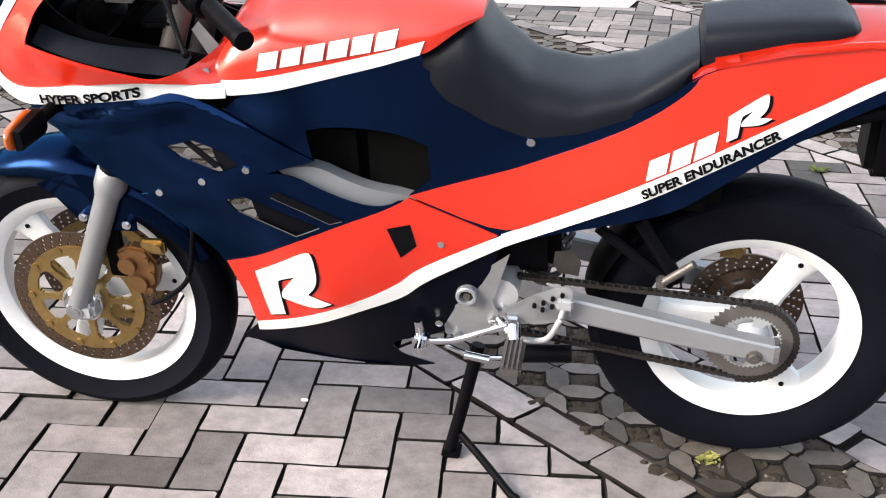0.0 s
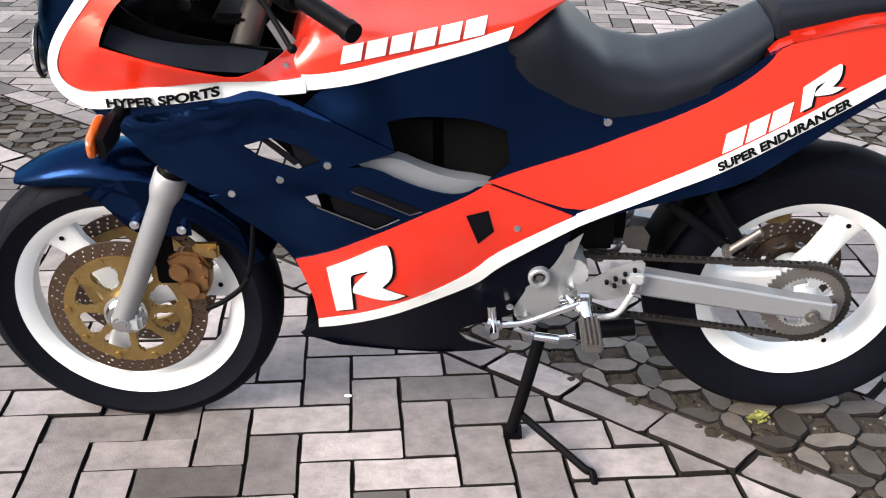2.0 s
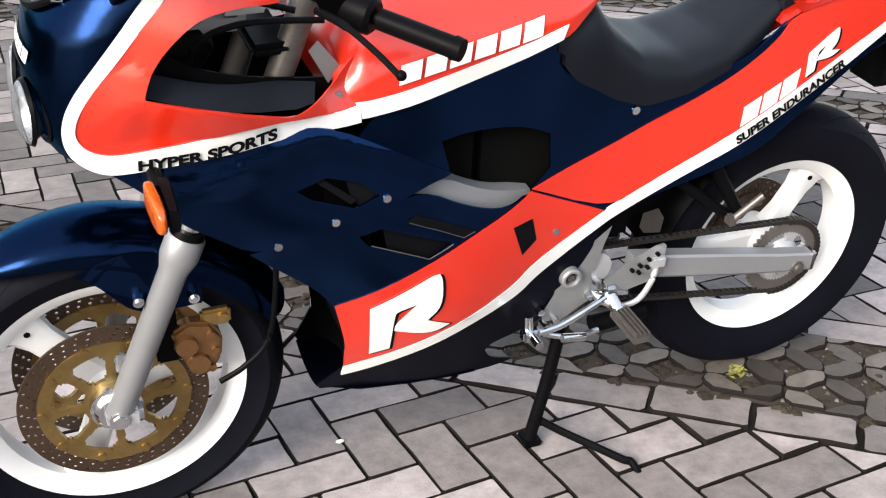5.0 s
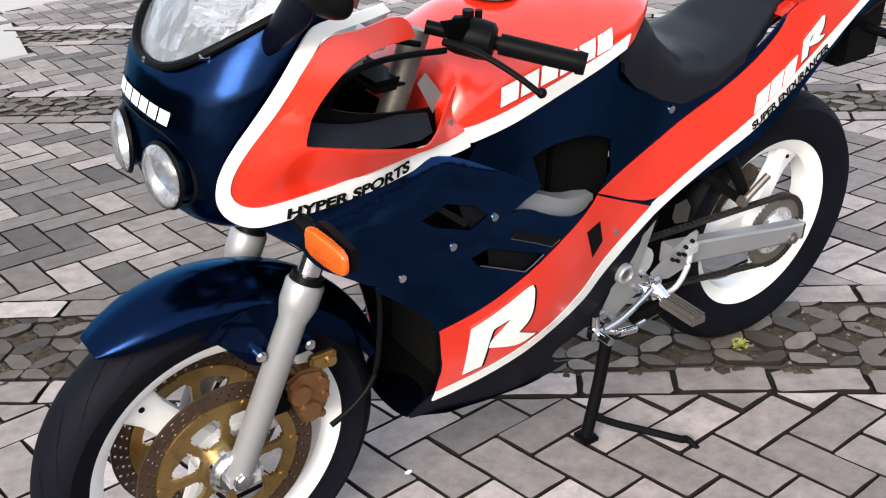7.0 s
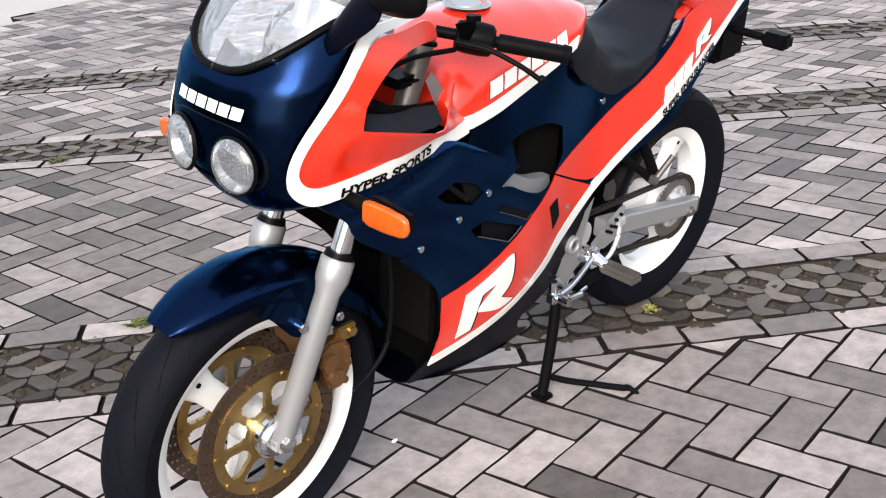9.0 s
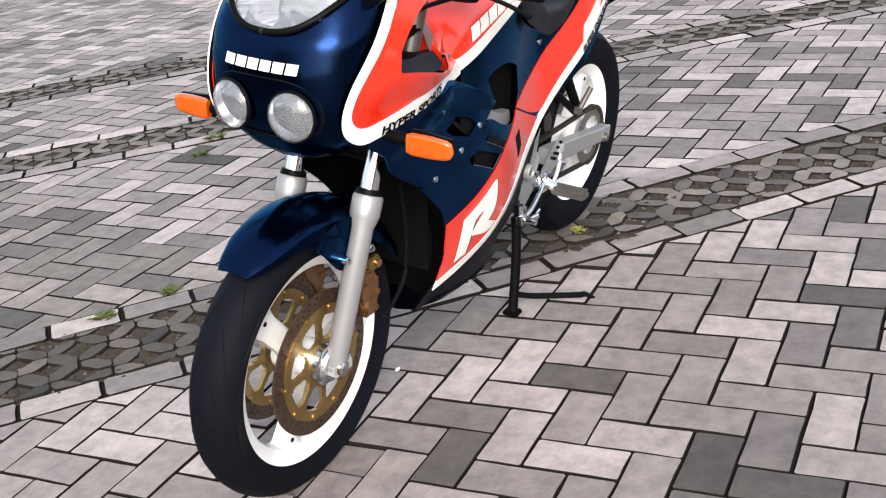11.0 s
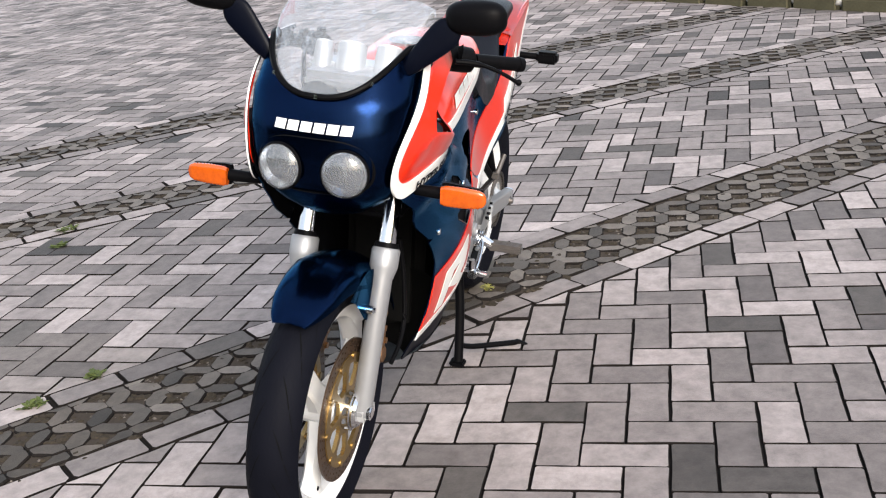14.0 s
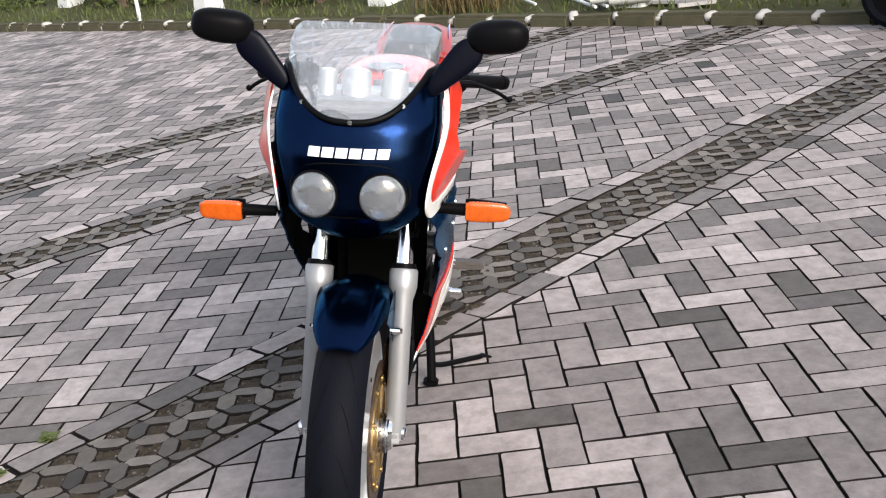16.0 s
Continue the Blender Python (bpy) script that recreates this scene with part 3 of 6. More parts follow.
# front mudguard: a rounded shell over the tyre, peaked at its nose
bm = bmesh.new()
rings = []
for i in range(30):
    u = i / 29
    a = radians(interp(u, [0, 0.5, 1], [123, 80, 24]))
    r = 0.352 + 0.006 * math.sin(u * 3.1)
    wd = interp(u, [0, 0.05, 0.16, 0.4, 0.7, 1], [0.036, 0.052, 0.070, 0.084, 0.086, 0.078])
    drop = interp(u, [0, 0.1, 0.3, 0.55, 0.8, 1], [0.010, 0.030, 0.050, 0.074, 0.070, 0.045])
    ring = []
    for k in range(-14, 15):
        ph = k / 14 * radians(92)
        y = wd * math.copysign(abs(math.sin(ph)) ** 0.86, ph)
        rr = r - drop * (1 - max(0.0, math.cos(ph)) ** 0.8) + 0.003 * math.exp(-(k / 2.2) ** 2)
        ring.append((FRONT[0] + rr * math.cos(a), y, FRONT[1] + rr * math.sin(a)))
    rings.append(ring)
loft(bm, rings, caps=False)
bmesh.ops.solidify(bm, geom=bm.faces[:], thickness=0.003)
fender = part("front_mudguard", bm, NAVY, BIKE, "glossy navy front mudguard", 60)
for s in (-1, 1):
    bm = bmesh.new()
    out = soften([(-0.735, 0.600), (-0.66, 0.632), (-0.60, 0.628), (-0.555, 0.595), (-0.528, 0.545), (-0.530, 0.506), (-0.60, 0.503), (-0.645, 0.514), (-0.672, 0.545), (-0.705, 0.585)])
    f = bm.faces.new([bm.verts.new((x, s * (0.0845 - 0.05 * max(0.0, -0.66 - x)), z)) for x, z in out])
    bmesh.ops.solidify(bm, geom=[f], thickness=0.005)
    side = part("mudguard_side", bm, NAVY, fender, "", 25)
    for x, z in ((-0.636, 0.540), (-0.545, 0.528)):
        bm = bmesh.new()
        rod(bm, (x, s * 0.082, z), (x, s * 0.1005, z), 0.0105, 0.0095, 16)
        rod(bm, (x, s * 0.10, z), (x, s * 0.106, z), 0.0065, seg=6)
        part("mudguard_bolt", bm, CHROME, side)

# ---- front cowl ----
COWL_Z = [0.775, 0.80, 0.83, 0.87, 0.91, 0.97, 1.03, 1.08, 1.13]
COWL_FRONT = [-0.680, -0.712, -0.735, -0.752, -0.757, -0.752, -0.735, -0.700, -0.655]
COWL_BACK = [-0.560, -0.590, -0.620, -0.640, -0.640, -0.625, -0.595, -0.550, -0.515]
COWL_W = [0.088, 0.122, 0.147, 0.163, 0.170, 0.177, 0.179, 0.174, 0.163]


def cowl_point(th, z):
    c, s = max(0.0, math.cos(th)), math.sin(th)
    xf, xb, w = interp(z, COWL_Z, COWL_FRONT), interp(z, COWL_Z, COWL_BACK), interp(z, COWL_Z, COWL_W)
    return Vector((xb - (xb - xf) * c**0.8, w * math.copysign(abs(s) ** 0.8, s), z))


def cowl_top(y):
    return 1.040 + 0.085 * min(1, abs(y) / 0.15) ** 2.6


bm = bmesh.new()
rings = []
for i in range(41):
    th = radians(-92 + 184 * i / 40)
    zt = 1.04
    for _ in range(6):
        zt = cowl_top(cowl_point(th, zt).y)
    rings.append([cowl_point(th, 0.775 + (zt - 0.775) * k / 22) for k in range(23)])
loft(bm, rings, caps=False)
bmesh.ops.solidify(bm, geom=bm.faces[:], thickness=-0.004)
cowl = part("front_cowl", bm, NAVY, BIKE, "glossy metallic navy nose cowl", 40)

bm = bmesh.new()
edge = []
for i in range(61):
    th = radians(-84 + 168 * i / 60)
    zt = 1.04
    for _ in range(6):
        zt = cowl_top(cowl_point(th, zt).y)
    p = cowl_point(th, zt)
    edge.append(p + Vector((-0.004, 0, 0.004)))
tube(bm, edge, 0.0065, 8)
part("screen_trim", bm, BLACK, cowl, "black rubber screen edging")

bm = bmesh.new()
rings = []
for i in range(41):
    th = radians(-84 + 168 * i / 40)
    zt = 1.04
    for _ in range(6):
        zt = cowl_top(cowl_point(th, zt).y)
    base = cowl_point(th, zt)
    topz = interp(abs(i - 20) / 20, [0, 0.6, 0.9, 1], [1.212, 1.205, 1.185, zt + 0.02])
    hi = Vector((interp(abs(i - 20) / 20, [0, 0.7, 1], [-0.515, -0.475, -0.44]), base.y * 1.02, topz))
    ring = []
    for k in range(11):
        u = k / 10
        p = base.lerp(hi, u)
        p += Vector((-0.016, 0, 0.012)) * math.sin(u * math.pi)
        ring.append(p)
    rings.append(ring)
loft(bm, rings, caps=False)
bmesh.ops.solidify(bm, geom=bm.faces[:], thickness=0.0025)
screen = part("windscreen", bm, GLASS, cowl, "clear curved windscreen", 60)
screen.visible_shadow = False
for y in (0.0, -0.10, 0.10):
    bm = bmesh.new()
    th = math.asin(max(-1, min(1, y / 0.19)))
    p = cowl_point(th, cowl_top(y))
    rod(bm, p + Vector((0.006, 0, 0.002)), p + Vector((-0.010, 0, 0.005)), 0.0048, seg=12)
    part("screen_bolt", bm, CHROME, screen)

# twin round headlights in one dark recess
bm = bmesh.new()
pts = []
for k in range(64):
    a = 2 * math.pi * k / 64
    c, s = math.cos(a), math.sin(a)
    pts.append((0.128 * math.copysign(abs(c) ** 0.62, c), 0.062 * math.copysign(abs(s) ** 0.8, s)))
rings = []
for g, dx in ((1.0, -0.003), (0.965, -0.005), (0.93, 0.004)):
    ring = []
    for y, z in pts:
        th = math.asin(max(-1, min(1, y * g / 0.174)))
        p = cowl_point(th, 0.902 + z * g)
        ring.append((p.x + dx, y * g, 0.902 + z * g))
    rings.append(ring)
loft(bm, rings, closed=True, caps=False)
f = bm.faces.new([bm.verts.new((p[0] + 0.003, p[1], p[2])) for p in rings[-1]])
part("headlight_surround", bm, BLACK, cowl, "black surround of the twin headlights", 30)


def turned(bm, prof, seg=40):
    """Turns (radius, depth) pairs about the x axis."""
    rings = [[(d, r * math.cos(2 * math.pi * k / seg), r * math.sin(2 * math.pi * k / seg)) for k in range(seg)] for r, d in prof]
    loft(bm, rings, closed=True, caps=False)


for s in (-1, 1):
    bm = bmesh.new()
    turned(bm, [(0.0475, -0.003)] + [(0.047 * q, 0.042 * (1 - q * q)) for q in (1.0, 0.93, 0.85, 0.75, 0.62, 0.48, 0.34, 0.2, 0.1, 0.02)])
    hl = part("headlight", bm, LENS, cowl, "round headlight with a pale reflector bowl", 60)
    hl.location = (-0.757, s * 0.0715, 0.895)
    hl.rotation_euler = (0, radians(3), radians(s * -9))
    bm = bmesh.new()
    turned(bm, [(0.001, -0.017), (0.018, -0.016), (0.034, -0.012), (0.045, -0.006), (0.049, 0.0)])
    bmesh.ops.solidify(bm, geom=bm.faces[:], thickness=0.0015)
    lens = part("lens", bm, DOME, hl, "clear domed lens", 60)
    lens.visible_shadow = False
    bm = bmesh.new()
    bmesh.ops.create_cone(bm, segments=48, radius1=0.052, radius2=0.049, depth=0.006, cap_ends=False, matrix=Matrix.Rotation(radians(-90), 4, "Y"))
    bmesh.ops.solidify(bm, geom=bm.faces[:], thickness=0.004)
    part("headlight_rim", bm, BLACK, hl)

# ---- side bodywork ----
upper = new("upper_fairing")
upper.parent = BIKE
NAVY_SIDE = [(-.690, .862), (-.684, .844), (-.648, .833), (-.615, .84), (-.404, .866), (-.342, .866), (-.218, .800), (-.113, .738), (-.25, .705), (-.354, .669), (-.453, .647), (-.515, .69), (-.567, .724), (-.595, .775), (-.63, .80), (-.665, .83)]
CREASE_X, CREASE_Z = [-.66, -.554, -.374, -.34, -.251, -.164, -.10], [.785, .798, .847, .850, .812, .781, .745]


def creased(x, z):
    """The upper panel stands out to a crease that runs along it."""
    d = z - interp(x, CREASE_X, CREASE_Z)
    d = d / 0.024 if d > 0 else -d / 0.045
    return half_width(x, z) + 0.013 * max(0.0, 1 - d) * min(1.0, max(0.0, (x + .64) / .06)) * min(1.0, max(0.0, (-.10 - x) / .06))


VENT_HIGH = [(-.386, .762), (-.335, .776), (-.278, .756), (-.250, .731), (-.290, .716), (-.360, .742)]
VENT_LOW = [(-.284, .659), (-.247, .668), (-.115, .608), (-.157, .586), (-.268, .637)]
both("side_panel", NAVY_SIDE, NAVY, upper, skin=creased, cell=0.0125, holes=[VENT_HIGH], label="navy side panel")
WHITE_BAND = [(-.573, 1.105), (-.600, 1.075), (-.630, 1.040), (-.664, .998), (-.692, .960), (-.710, .925), (-.717, .892), (-.712, .862), (-.695, .840), (-.668, .824), (-.637, .8235), (-.557, .840), (-.508, .8475), (-.41, .8575), (-.346, .855), (-.30, .851), (-.27, .851),
              (-.27, .878), (-.30, .875), (-.357, .885), (-.395, .891), (-.434, .892), (-.478, .890), (-.552, .877), (-.625, .861), (-.657, .857), (-.684, .867), (-.698, .888), (-.696, .912), (-.683, .941), (-.661, .974), (-.631, 1.010), (-.600, 1.047), (-.566, 1.082), (-.545, 1.102), (-.49, 1.106), (-.43, 1.110), (-.44, 1.122), (-.55, 1.118)]
both("white_stripe", WHITE_BAND, WHITE, upper, proud=0.0035, cell=0.0125, label="white stripe")
RED_SIDE = [(-.545, 1.103), (-.566, 1.083), (-.600, 1.048), (-.631, 1.011), (-.661, .975), (-.683, .942), (-.697, .912), (-.699, .888), (-.685, .866), (-.657, .856), (-.625, .860), (-.552, .876), (-.478, .889), (-.434, .891), (-.395, .890), (-.357, .884), (-.30, .874), (-.272, .877), (-.272, .944), (-.300, .922), (-.326, .907), (-.371, .895), (-.395, .896),
            (-.433, .909), (-.488, .929), (-.542, .946), (-.601, .960), (-.6005, .969), (-.585, 1.002), (-.564, 1.030), (-.530, 1.060), (-.505, 1.072), (-.462, 1.076), (-.40, 1.072), (-.405, 1.092), (-.43, 1.111), (-.49, 1.105)]
FOLD_X, FOLD_Z = [-.70, -.66, -.601, -.542, -.433, -.36, -.26], [.900, .928, .957, .943, .906, .889, .885]


def folded(x, z):
    """The red panel stands out to a fold from its nose to the tank."""
    d = abs(z - interp(x, FOLD_X, FOLD_Z))
    fold = 0.015 * max(0.0, 1 - d / 0.06) * min(1.0, max(0.0, (x + .685) / .05)) * min(1.0, max(0.0, (-.30 - x) / .08))
    flare = 0.020 * min(1.0, max(0.0, (z - .90) / .07)) * min(1.0, max(0.0, (x + .61) / .10)) * min(1.0, max(0.0, (-.33 - x) / .08))
    tuck = 0.024 * min(1.0, max(0.0, (x + .36) / .08)) * min(1.0, max(0.0, (z - .878) / .03))
    return half_width(x, z) + max(fold, flare) - tuck


def ledge(x, z):
    """The shelf inside the opening runs inwards from its lower edge."""
    up = z - interp(x, [-.61, -.40, -.33], [.957, .892, .893])
    return half_width(x, z) - 1.3 * max(0.0, up)


both("red_panel", RED_SIDE, RED, upper, proud=0.001, skin=folded, cell=0.011, label="glossy red panel")
for s in (-1, 1):
    panel("inner_panel", [(-.603, .955), (-.40, .892), (-.345, .895), (-.335, .914), (-.46, .938), (-.594, .978)], SLATE, upper, side=s, skin=ledge, cell=0.015, proud=-0.008, label="matte slate-grey inner panel")
    panel("inner_liner", [(-.66, .87), (-.30, .85), (-.28, .90), (-.42, .935), (-.56, .99), (-.60, 1.03), (-.64, .98)], BLACK, upper, side=s, proud=-0.055, label="black fairing liner")

lower = new("lower_fairing")
lower.parent = BIKE
LOWER = [(-.462, .648), (-.42, .61), (-.369, .565), (-.338, .53), (-.322, .501), (-.295, .428), (-.286, .318), (-.118, .370), (.041, .460), (.113, .534), (.226, .564), (.226, .577), (.052, .660), (.0, .637), (-.083, .667), (-.173, .722), (-.25, .705)]
both("side_panel", LOWER, NAVY, lower, proud=-0.001, holes=[VENT_LOW], label="navy lower panel")
both("red_band", [(-.316, .497), (-.300, .435), (-.291, .394), (-.290, .362), (-.288, .322), (-.189, .362), (-.113, .402), (-.062, .426), (-.011, .452), (.031, .476), (.059, .503), (.130, .536), (.215, .578), (.112, .626), (.052, .657), (.033, .646), (-.011, .629), (-.067, .612), (-.171, .568), (-.251, .524)], RED, lower, proud=0.0018, label="glossy red band")
both("white_band", [(-.288, .324), (-.290, .296), (-.255, .306), (-.157, .350), (-.061, .402), (.004, .428), (.042, .446), (.072, .474), (.145, .512), (.229, .556), (.224, .578), (.130, .538), (.059, .505), (.031, .478), (-.011, .454), (-.062, .428), (-.113, .404), (-.189, .364)], WHITE, lower, proud=0.0026, label="white edge stripe")
BELLY = [(-.286, .318), (-.118, .366), (.041, .445), (.113, .520), (.222, .556), (.19, .465), (.150, .372), (.112, .338), (.062, .320), (.028, .314), (.004, .306), (-.002, .292), (.014, .262), (.045, .245), (.078, .230), (.02, .222), (-.156, .241), (-.325, .254), (-.332, .265), (-.307, .292)]
both("belly_pan", BELLY, KEEL, lower, proud=-0.002, label="glossy dark navy belly pan with a hooked notch")
bm = bmesh.new()
rings = []
for x, z, w in ((-.330, .256, .075), (-.25, .246, .098), (-.156, .240, .105), (-.06, .232, .104), (-.012, .229, .100)):
    rings.append([(x, w * v, z - 0.016 * (1 - v * v)) for v in [k / 6 for k in range(-6, 7)]])
loft(bm, rings, caps=False)
bmesh.ops.solidify(bm, geom=bm.faces[:], thickness=0.004)
part("belly_floor", bm, KEEL, lower)
for s in (-1, 1):
    # recess shade drawn as black sheets: slot and louvre on top, backings behind
    panel("air_slot", [(.012, .600), (.054, .605), (.065, .560), (.035, .537)], INK, lower, side=s, proud=0.003, label="dark square patch drawn for the shaded air slot")
    panel("air_vent", [(-.200, .672), (-.182, .680), (-.068, .620), (-.092, .614)], INK, lower, side=s, proud=0.0012)
    panel("vent_shade", [(-.244, .682), (-.09, .622), (-.14, .570), (-.229, .612)], INK, lower, side=s, proud=-0.012, label="black sheet standing for the shade inside the lower vent")
    panel("vent_shade", [(-.305, .782), (-.24, .75), (-.245, .70), (-.278, .708), (-.297, .737)], INK, upper, side=s, proud=-0.008, skin=creased, label="black sheet standing for the shade inside the upper vent")
    panel("vent_slat", [(-.356, .772), (-.341, .772), (-.286, .728), (-.297, .722)], INK, upper, side=s, proud=-0.004, thick=0.003, skin=creased, label="black slat across the vent")
    # thin bright tubes that draw the highlight along each louvre's lower edge
    for lip in ([(-.262, .637), (-.210, .612), (-.157, .586), (-.135, .595), (-.112, .605)], [(-.196, .669), (-.140, .640), (-.092, .613), (-.070, .618)]):
        bm = bmesh.new()
        tube(bm, [(x, s * (half_width(x, z) + 0.0003), z) for x, z in lip], 0.0011, 8)
        part("lip_glint", bm, STEEL, lower, "thin bright line drawn as the highlight on a vent's lip")
for s in (-1, 1):
    for x, z, host in ((-.324, .696, lower), (-.237, .724, lower), (-.417, .661, lower), (.109, .560, lower)):
        bm = bmesh.new()
        y = half_width(x, z)
        rod(bm, (x, s * (y - 0.006), z), (x, s * (y + 0.0028), z), 0.0085, 0.007, 16)
        part("fairing_bolt", bm, CHROME, host, "chrome fairing bolt")

# black inner shroud closing the front of the fairing
bm = bmesh.new()
SHROUD_Z = [.262, .318, .428, .501, .53, .565, .61, .648, .69, .724]
SHROUD_X = [-.312, -.282, -.289, -.316, -.332, -.363, -.412, -.445, -.505, -.555]
rings = []
for i in range(12):
    z = .262 + (.49 - .262) * i / 11
    x, w = interp(z, SHROUD_Z, SHROUD_X), half_width(interp(z, SHROUD_Z, SHROUD_X), z) - 0.005
    rings.append([(x + 0.055 * (1 - abs(v) ** 2.5), w * v, z) for v in [k / 10 for k in range(-10, 11)]])
loft(bm, rings, caps=False)
bmesh.ops.solidify(bm, geom=bm.faces[:], thickness=0.004)
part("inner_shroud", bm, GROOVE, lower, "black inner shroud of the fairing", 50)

frame_ob = new("frame")
frame_ob.parent = BIKE
for s in (-1, 1):
    panel("frame_spar", [(-.185, .712), (-.163, .716), (-.118, .719), (-.066, .689), (-.015, .666), (.06, .648), (.06, .622), (.011, .624), (-.021, .630), (-.065, .650), (-.121, .678), (-.17, .698)], FORK, frame_ob, side=s, proud=-0.022, thick=0.03, label="silver alloy frame spar")
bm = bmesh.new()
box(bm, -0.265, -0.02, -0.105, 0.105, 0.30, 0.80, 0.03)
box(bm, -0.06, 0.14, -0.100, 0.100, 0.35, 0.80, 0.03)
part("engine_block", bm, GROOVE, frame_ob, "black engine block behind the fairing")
bm = bmesh.new()
box(bm, 0.10, 0.24, -0.085, 0.085, 0.36, 0.60, 0.03)
part("gearbox_case", bm, BLACK, frame_ob)
bm = bmesh.new()
for s in (-1, 1):
    tube(bm, curve_pts([(0.22, s * 0.07, 0.60), (0.45, s * 0.085, 0.66), (0.75, s * 0.075, 0.80), (0.95, s * 0.06, 0.86)]), 0.014)
    tube(bm, [(0.40, s * 0.085, 0.585), (0.545, s * 0.095, 0.475)], 0.011)
    tube(bm, [(0.475, s * 0.09, 0.61), (0.555, s * 0.095, 0.485)], 0.014)
part("subframe", bm, BLACK, frame_ob)
bm = bmesh.new()
box(bm, 0.20, 0.33, -0.075, 0.075, 0.455, 0.60, 0.025)
part("shock_mount", bm, BLACK, frame_ob, "black suspension mount")
bm = bmesh.new()
rings = []
for k in range(15):
    a = radians(112 + 56 * k / 14)
    rings.append([(REAR[0] + (0.334 - 0.020 * abs(v) ** 3) * math.cos(a), 0.078 * v, REAR[1] + (0.334 - 0.020 * abs(v) ** 3) * math.sin(a)) for v in [q / 6 for q in range(-6, 7)]])
loft(bm, rings, caps=False)
bmesh.ops.solidify(bm, geom=bm.faces[:], thickness=-0.004)
part("inner_rear_mudguard", bm, BLACK, frame_ob, "black inner mudguard before the rear tyre", 50)
bm = bmesh.new()
low, high = Vector((0.285, 0, 0.40)), Vector((0.335, 0, 0.62))
rod(bm, low, high, 0.016, seg=14)
axis = (high - low).normalized()
side = Vector((0, 1, 0))
front = axis.cross(side)
tube(bm, [low.lerp(high, 0.1 + 0.8 * k / 96) + 0.036 * (side * math.cos(k * 0.42) + front * math.sin(k * 0.42)) for k in range(97)], 0.0065, 8)
part("rear_shock", bm, STEEL, frame_ob, "dark rear shock with a coil spring")["kind"] = "stuff"
bm = bmesh.new()
f = bm.faces.new([bm.verts.new((x, -0.10, z)) for x, z in ((.322, .535), (.355, .54), (.372, .515), (.368, .482), (.330, .488), (.318, .505))])
bmesh.ops.solidify(bm, geom=[f], thickness=0.012)
part("linkage_plate", bm, STEEL, frame_ob, "", 25)
bm = bmesh.new()
rod(bm, (0.525, -0.115, 0.490), (0.580, -0.125, 0.543), 0.008, 0.008, 14)
box(bm, 0.514, 0.532, -0.125, -0.10, 0.478, 0.500, 0.004)
part("pillion_footrest", bm, STEEL, frame_ob, "folded dark metal pillion footrest")
bm = bmesh.new()
box(bm, 0.632, 0.690, 0.04, 0.085, 0.455, 0.502, 0.008)
for x in (0.648, 0.674):
    rod(bm, (x, 0.042, 0.478), (x, 0.034, 0.478), 0.012, 0.011, 16)
part("rear_caliper", bm, GOLD, frame_ob, "small gold rear brake caliper")
bm = bmesh.new()
box(bm, 0.24, 0.62, -0.08, 0.08, 0.60, 0.76, 0.03)
part("inner_guard", bm, BLACK, frame_ob)

# ---- tail and side covers ----
tail = new("tail_section")
tail.parent = BIKE
COVER = [(-.262, .852), (-.082, .896), (.081, .944), (.090, .905), (.120, .862), (.164, .838), (.252, .796), (.345, .802), (.458, .838), (.522, .880), (.56, .918), (.70, .955), (.80, .975), (.93, .975), (.93, .935), (.837, .885), (.787, .857), (.703, .804), (.591, .741), (.477, .675), (.415, .643), (.33, .600), (.229, .558), (.053, .662), (.092, .692), (.087, .757), (.024, .788), (-.076, .799), (-.13, .792), (-.118, .742), (-.20, .76), (-.29, .80)]
SEAT_LINE_X, SEAT_LINE_W = [.24, .36, .45, .52, .62], [.118, .110, .099, .086, .084]
both("side_cover", COVER, NAVY, tail, proud=-0.001, label="navy side cover")
both("red_band", [(.053, .661), (.132, .681), (.20, .697), (.27, .718), (.373, .768), (.47, .823), (.545, .882), (.562, .918), (.70, .958), (.80, .979), (.935, .978), (.935, .952), (.827, .903), (.784, .876), (.700, .832), (.588, .769), (.475, .706), (.414, .669), (.317, .617), (.222, .578)], RED, tail, proud=0.0018, cell=0.015, label="glossy red tail band")
both("white_band", [(.222, .580), (.317, .619), (.414, .671), (.475, .708), (.588, .771), (.700, .834), (.784, .878), (.827, .905), (.935, .954), (.935, .937), (.837, .883), (.787, .855), (.703, .802), (.591, .739), (.477, .673), (.415, .641), (.33, .598), (.229, .556)], WHITE, tail, proud=0.0026, cell=0.015, label="white edge stripe")
both("undertail", [(.229, .556), (.33, .598), (.415, .641), (.477, .673), (.591, .739), (.703, .802), (.787, .855), (.837, .883), (.93, .935), (.93, .90), (.80, .835), (.716, .785), (.60, .70), (.539, .655), (.491, .636), (.40, .605)], NAVY, tail, proud=-0.006)
bm = bmesh.new()
rings = []
for x, w, zt, zs in ((.58, .120, .940, .925), (.70, .120, .968, .955), (.78, .114, .974, .964), (.82, .110, .982, .967), (.88, .104, .984, .969), (.935, .093, .979, .965), (.955, .08, .968, .950)):
    rings.append([(x, w * v, zs + (zt - zs) * (1 - abs(v) ** 2.6)) for v in [k / 8 for k in range(-8, 9)]])
loft(bm, rings, caps=False)
bmesh.ops.solidify(bm, geom=bm.faces[:], thickness=0.004)
part("tail_cowl", bm, RED, tail, "glossy red tail cowl", 45)
SHOULDER_X, SHOULDER_Z = [.24, .345, .458, .522, .56, .62], [.812, .815, .865, .885, .913, .932]
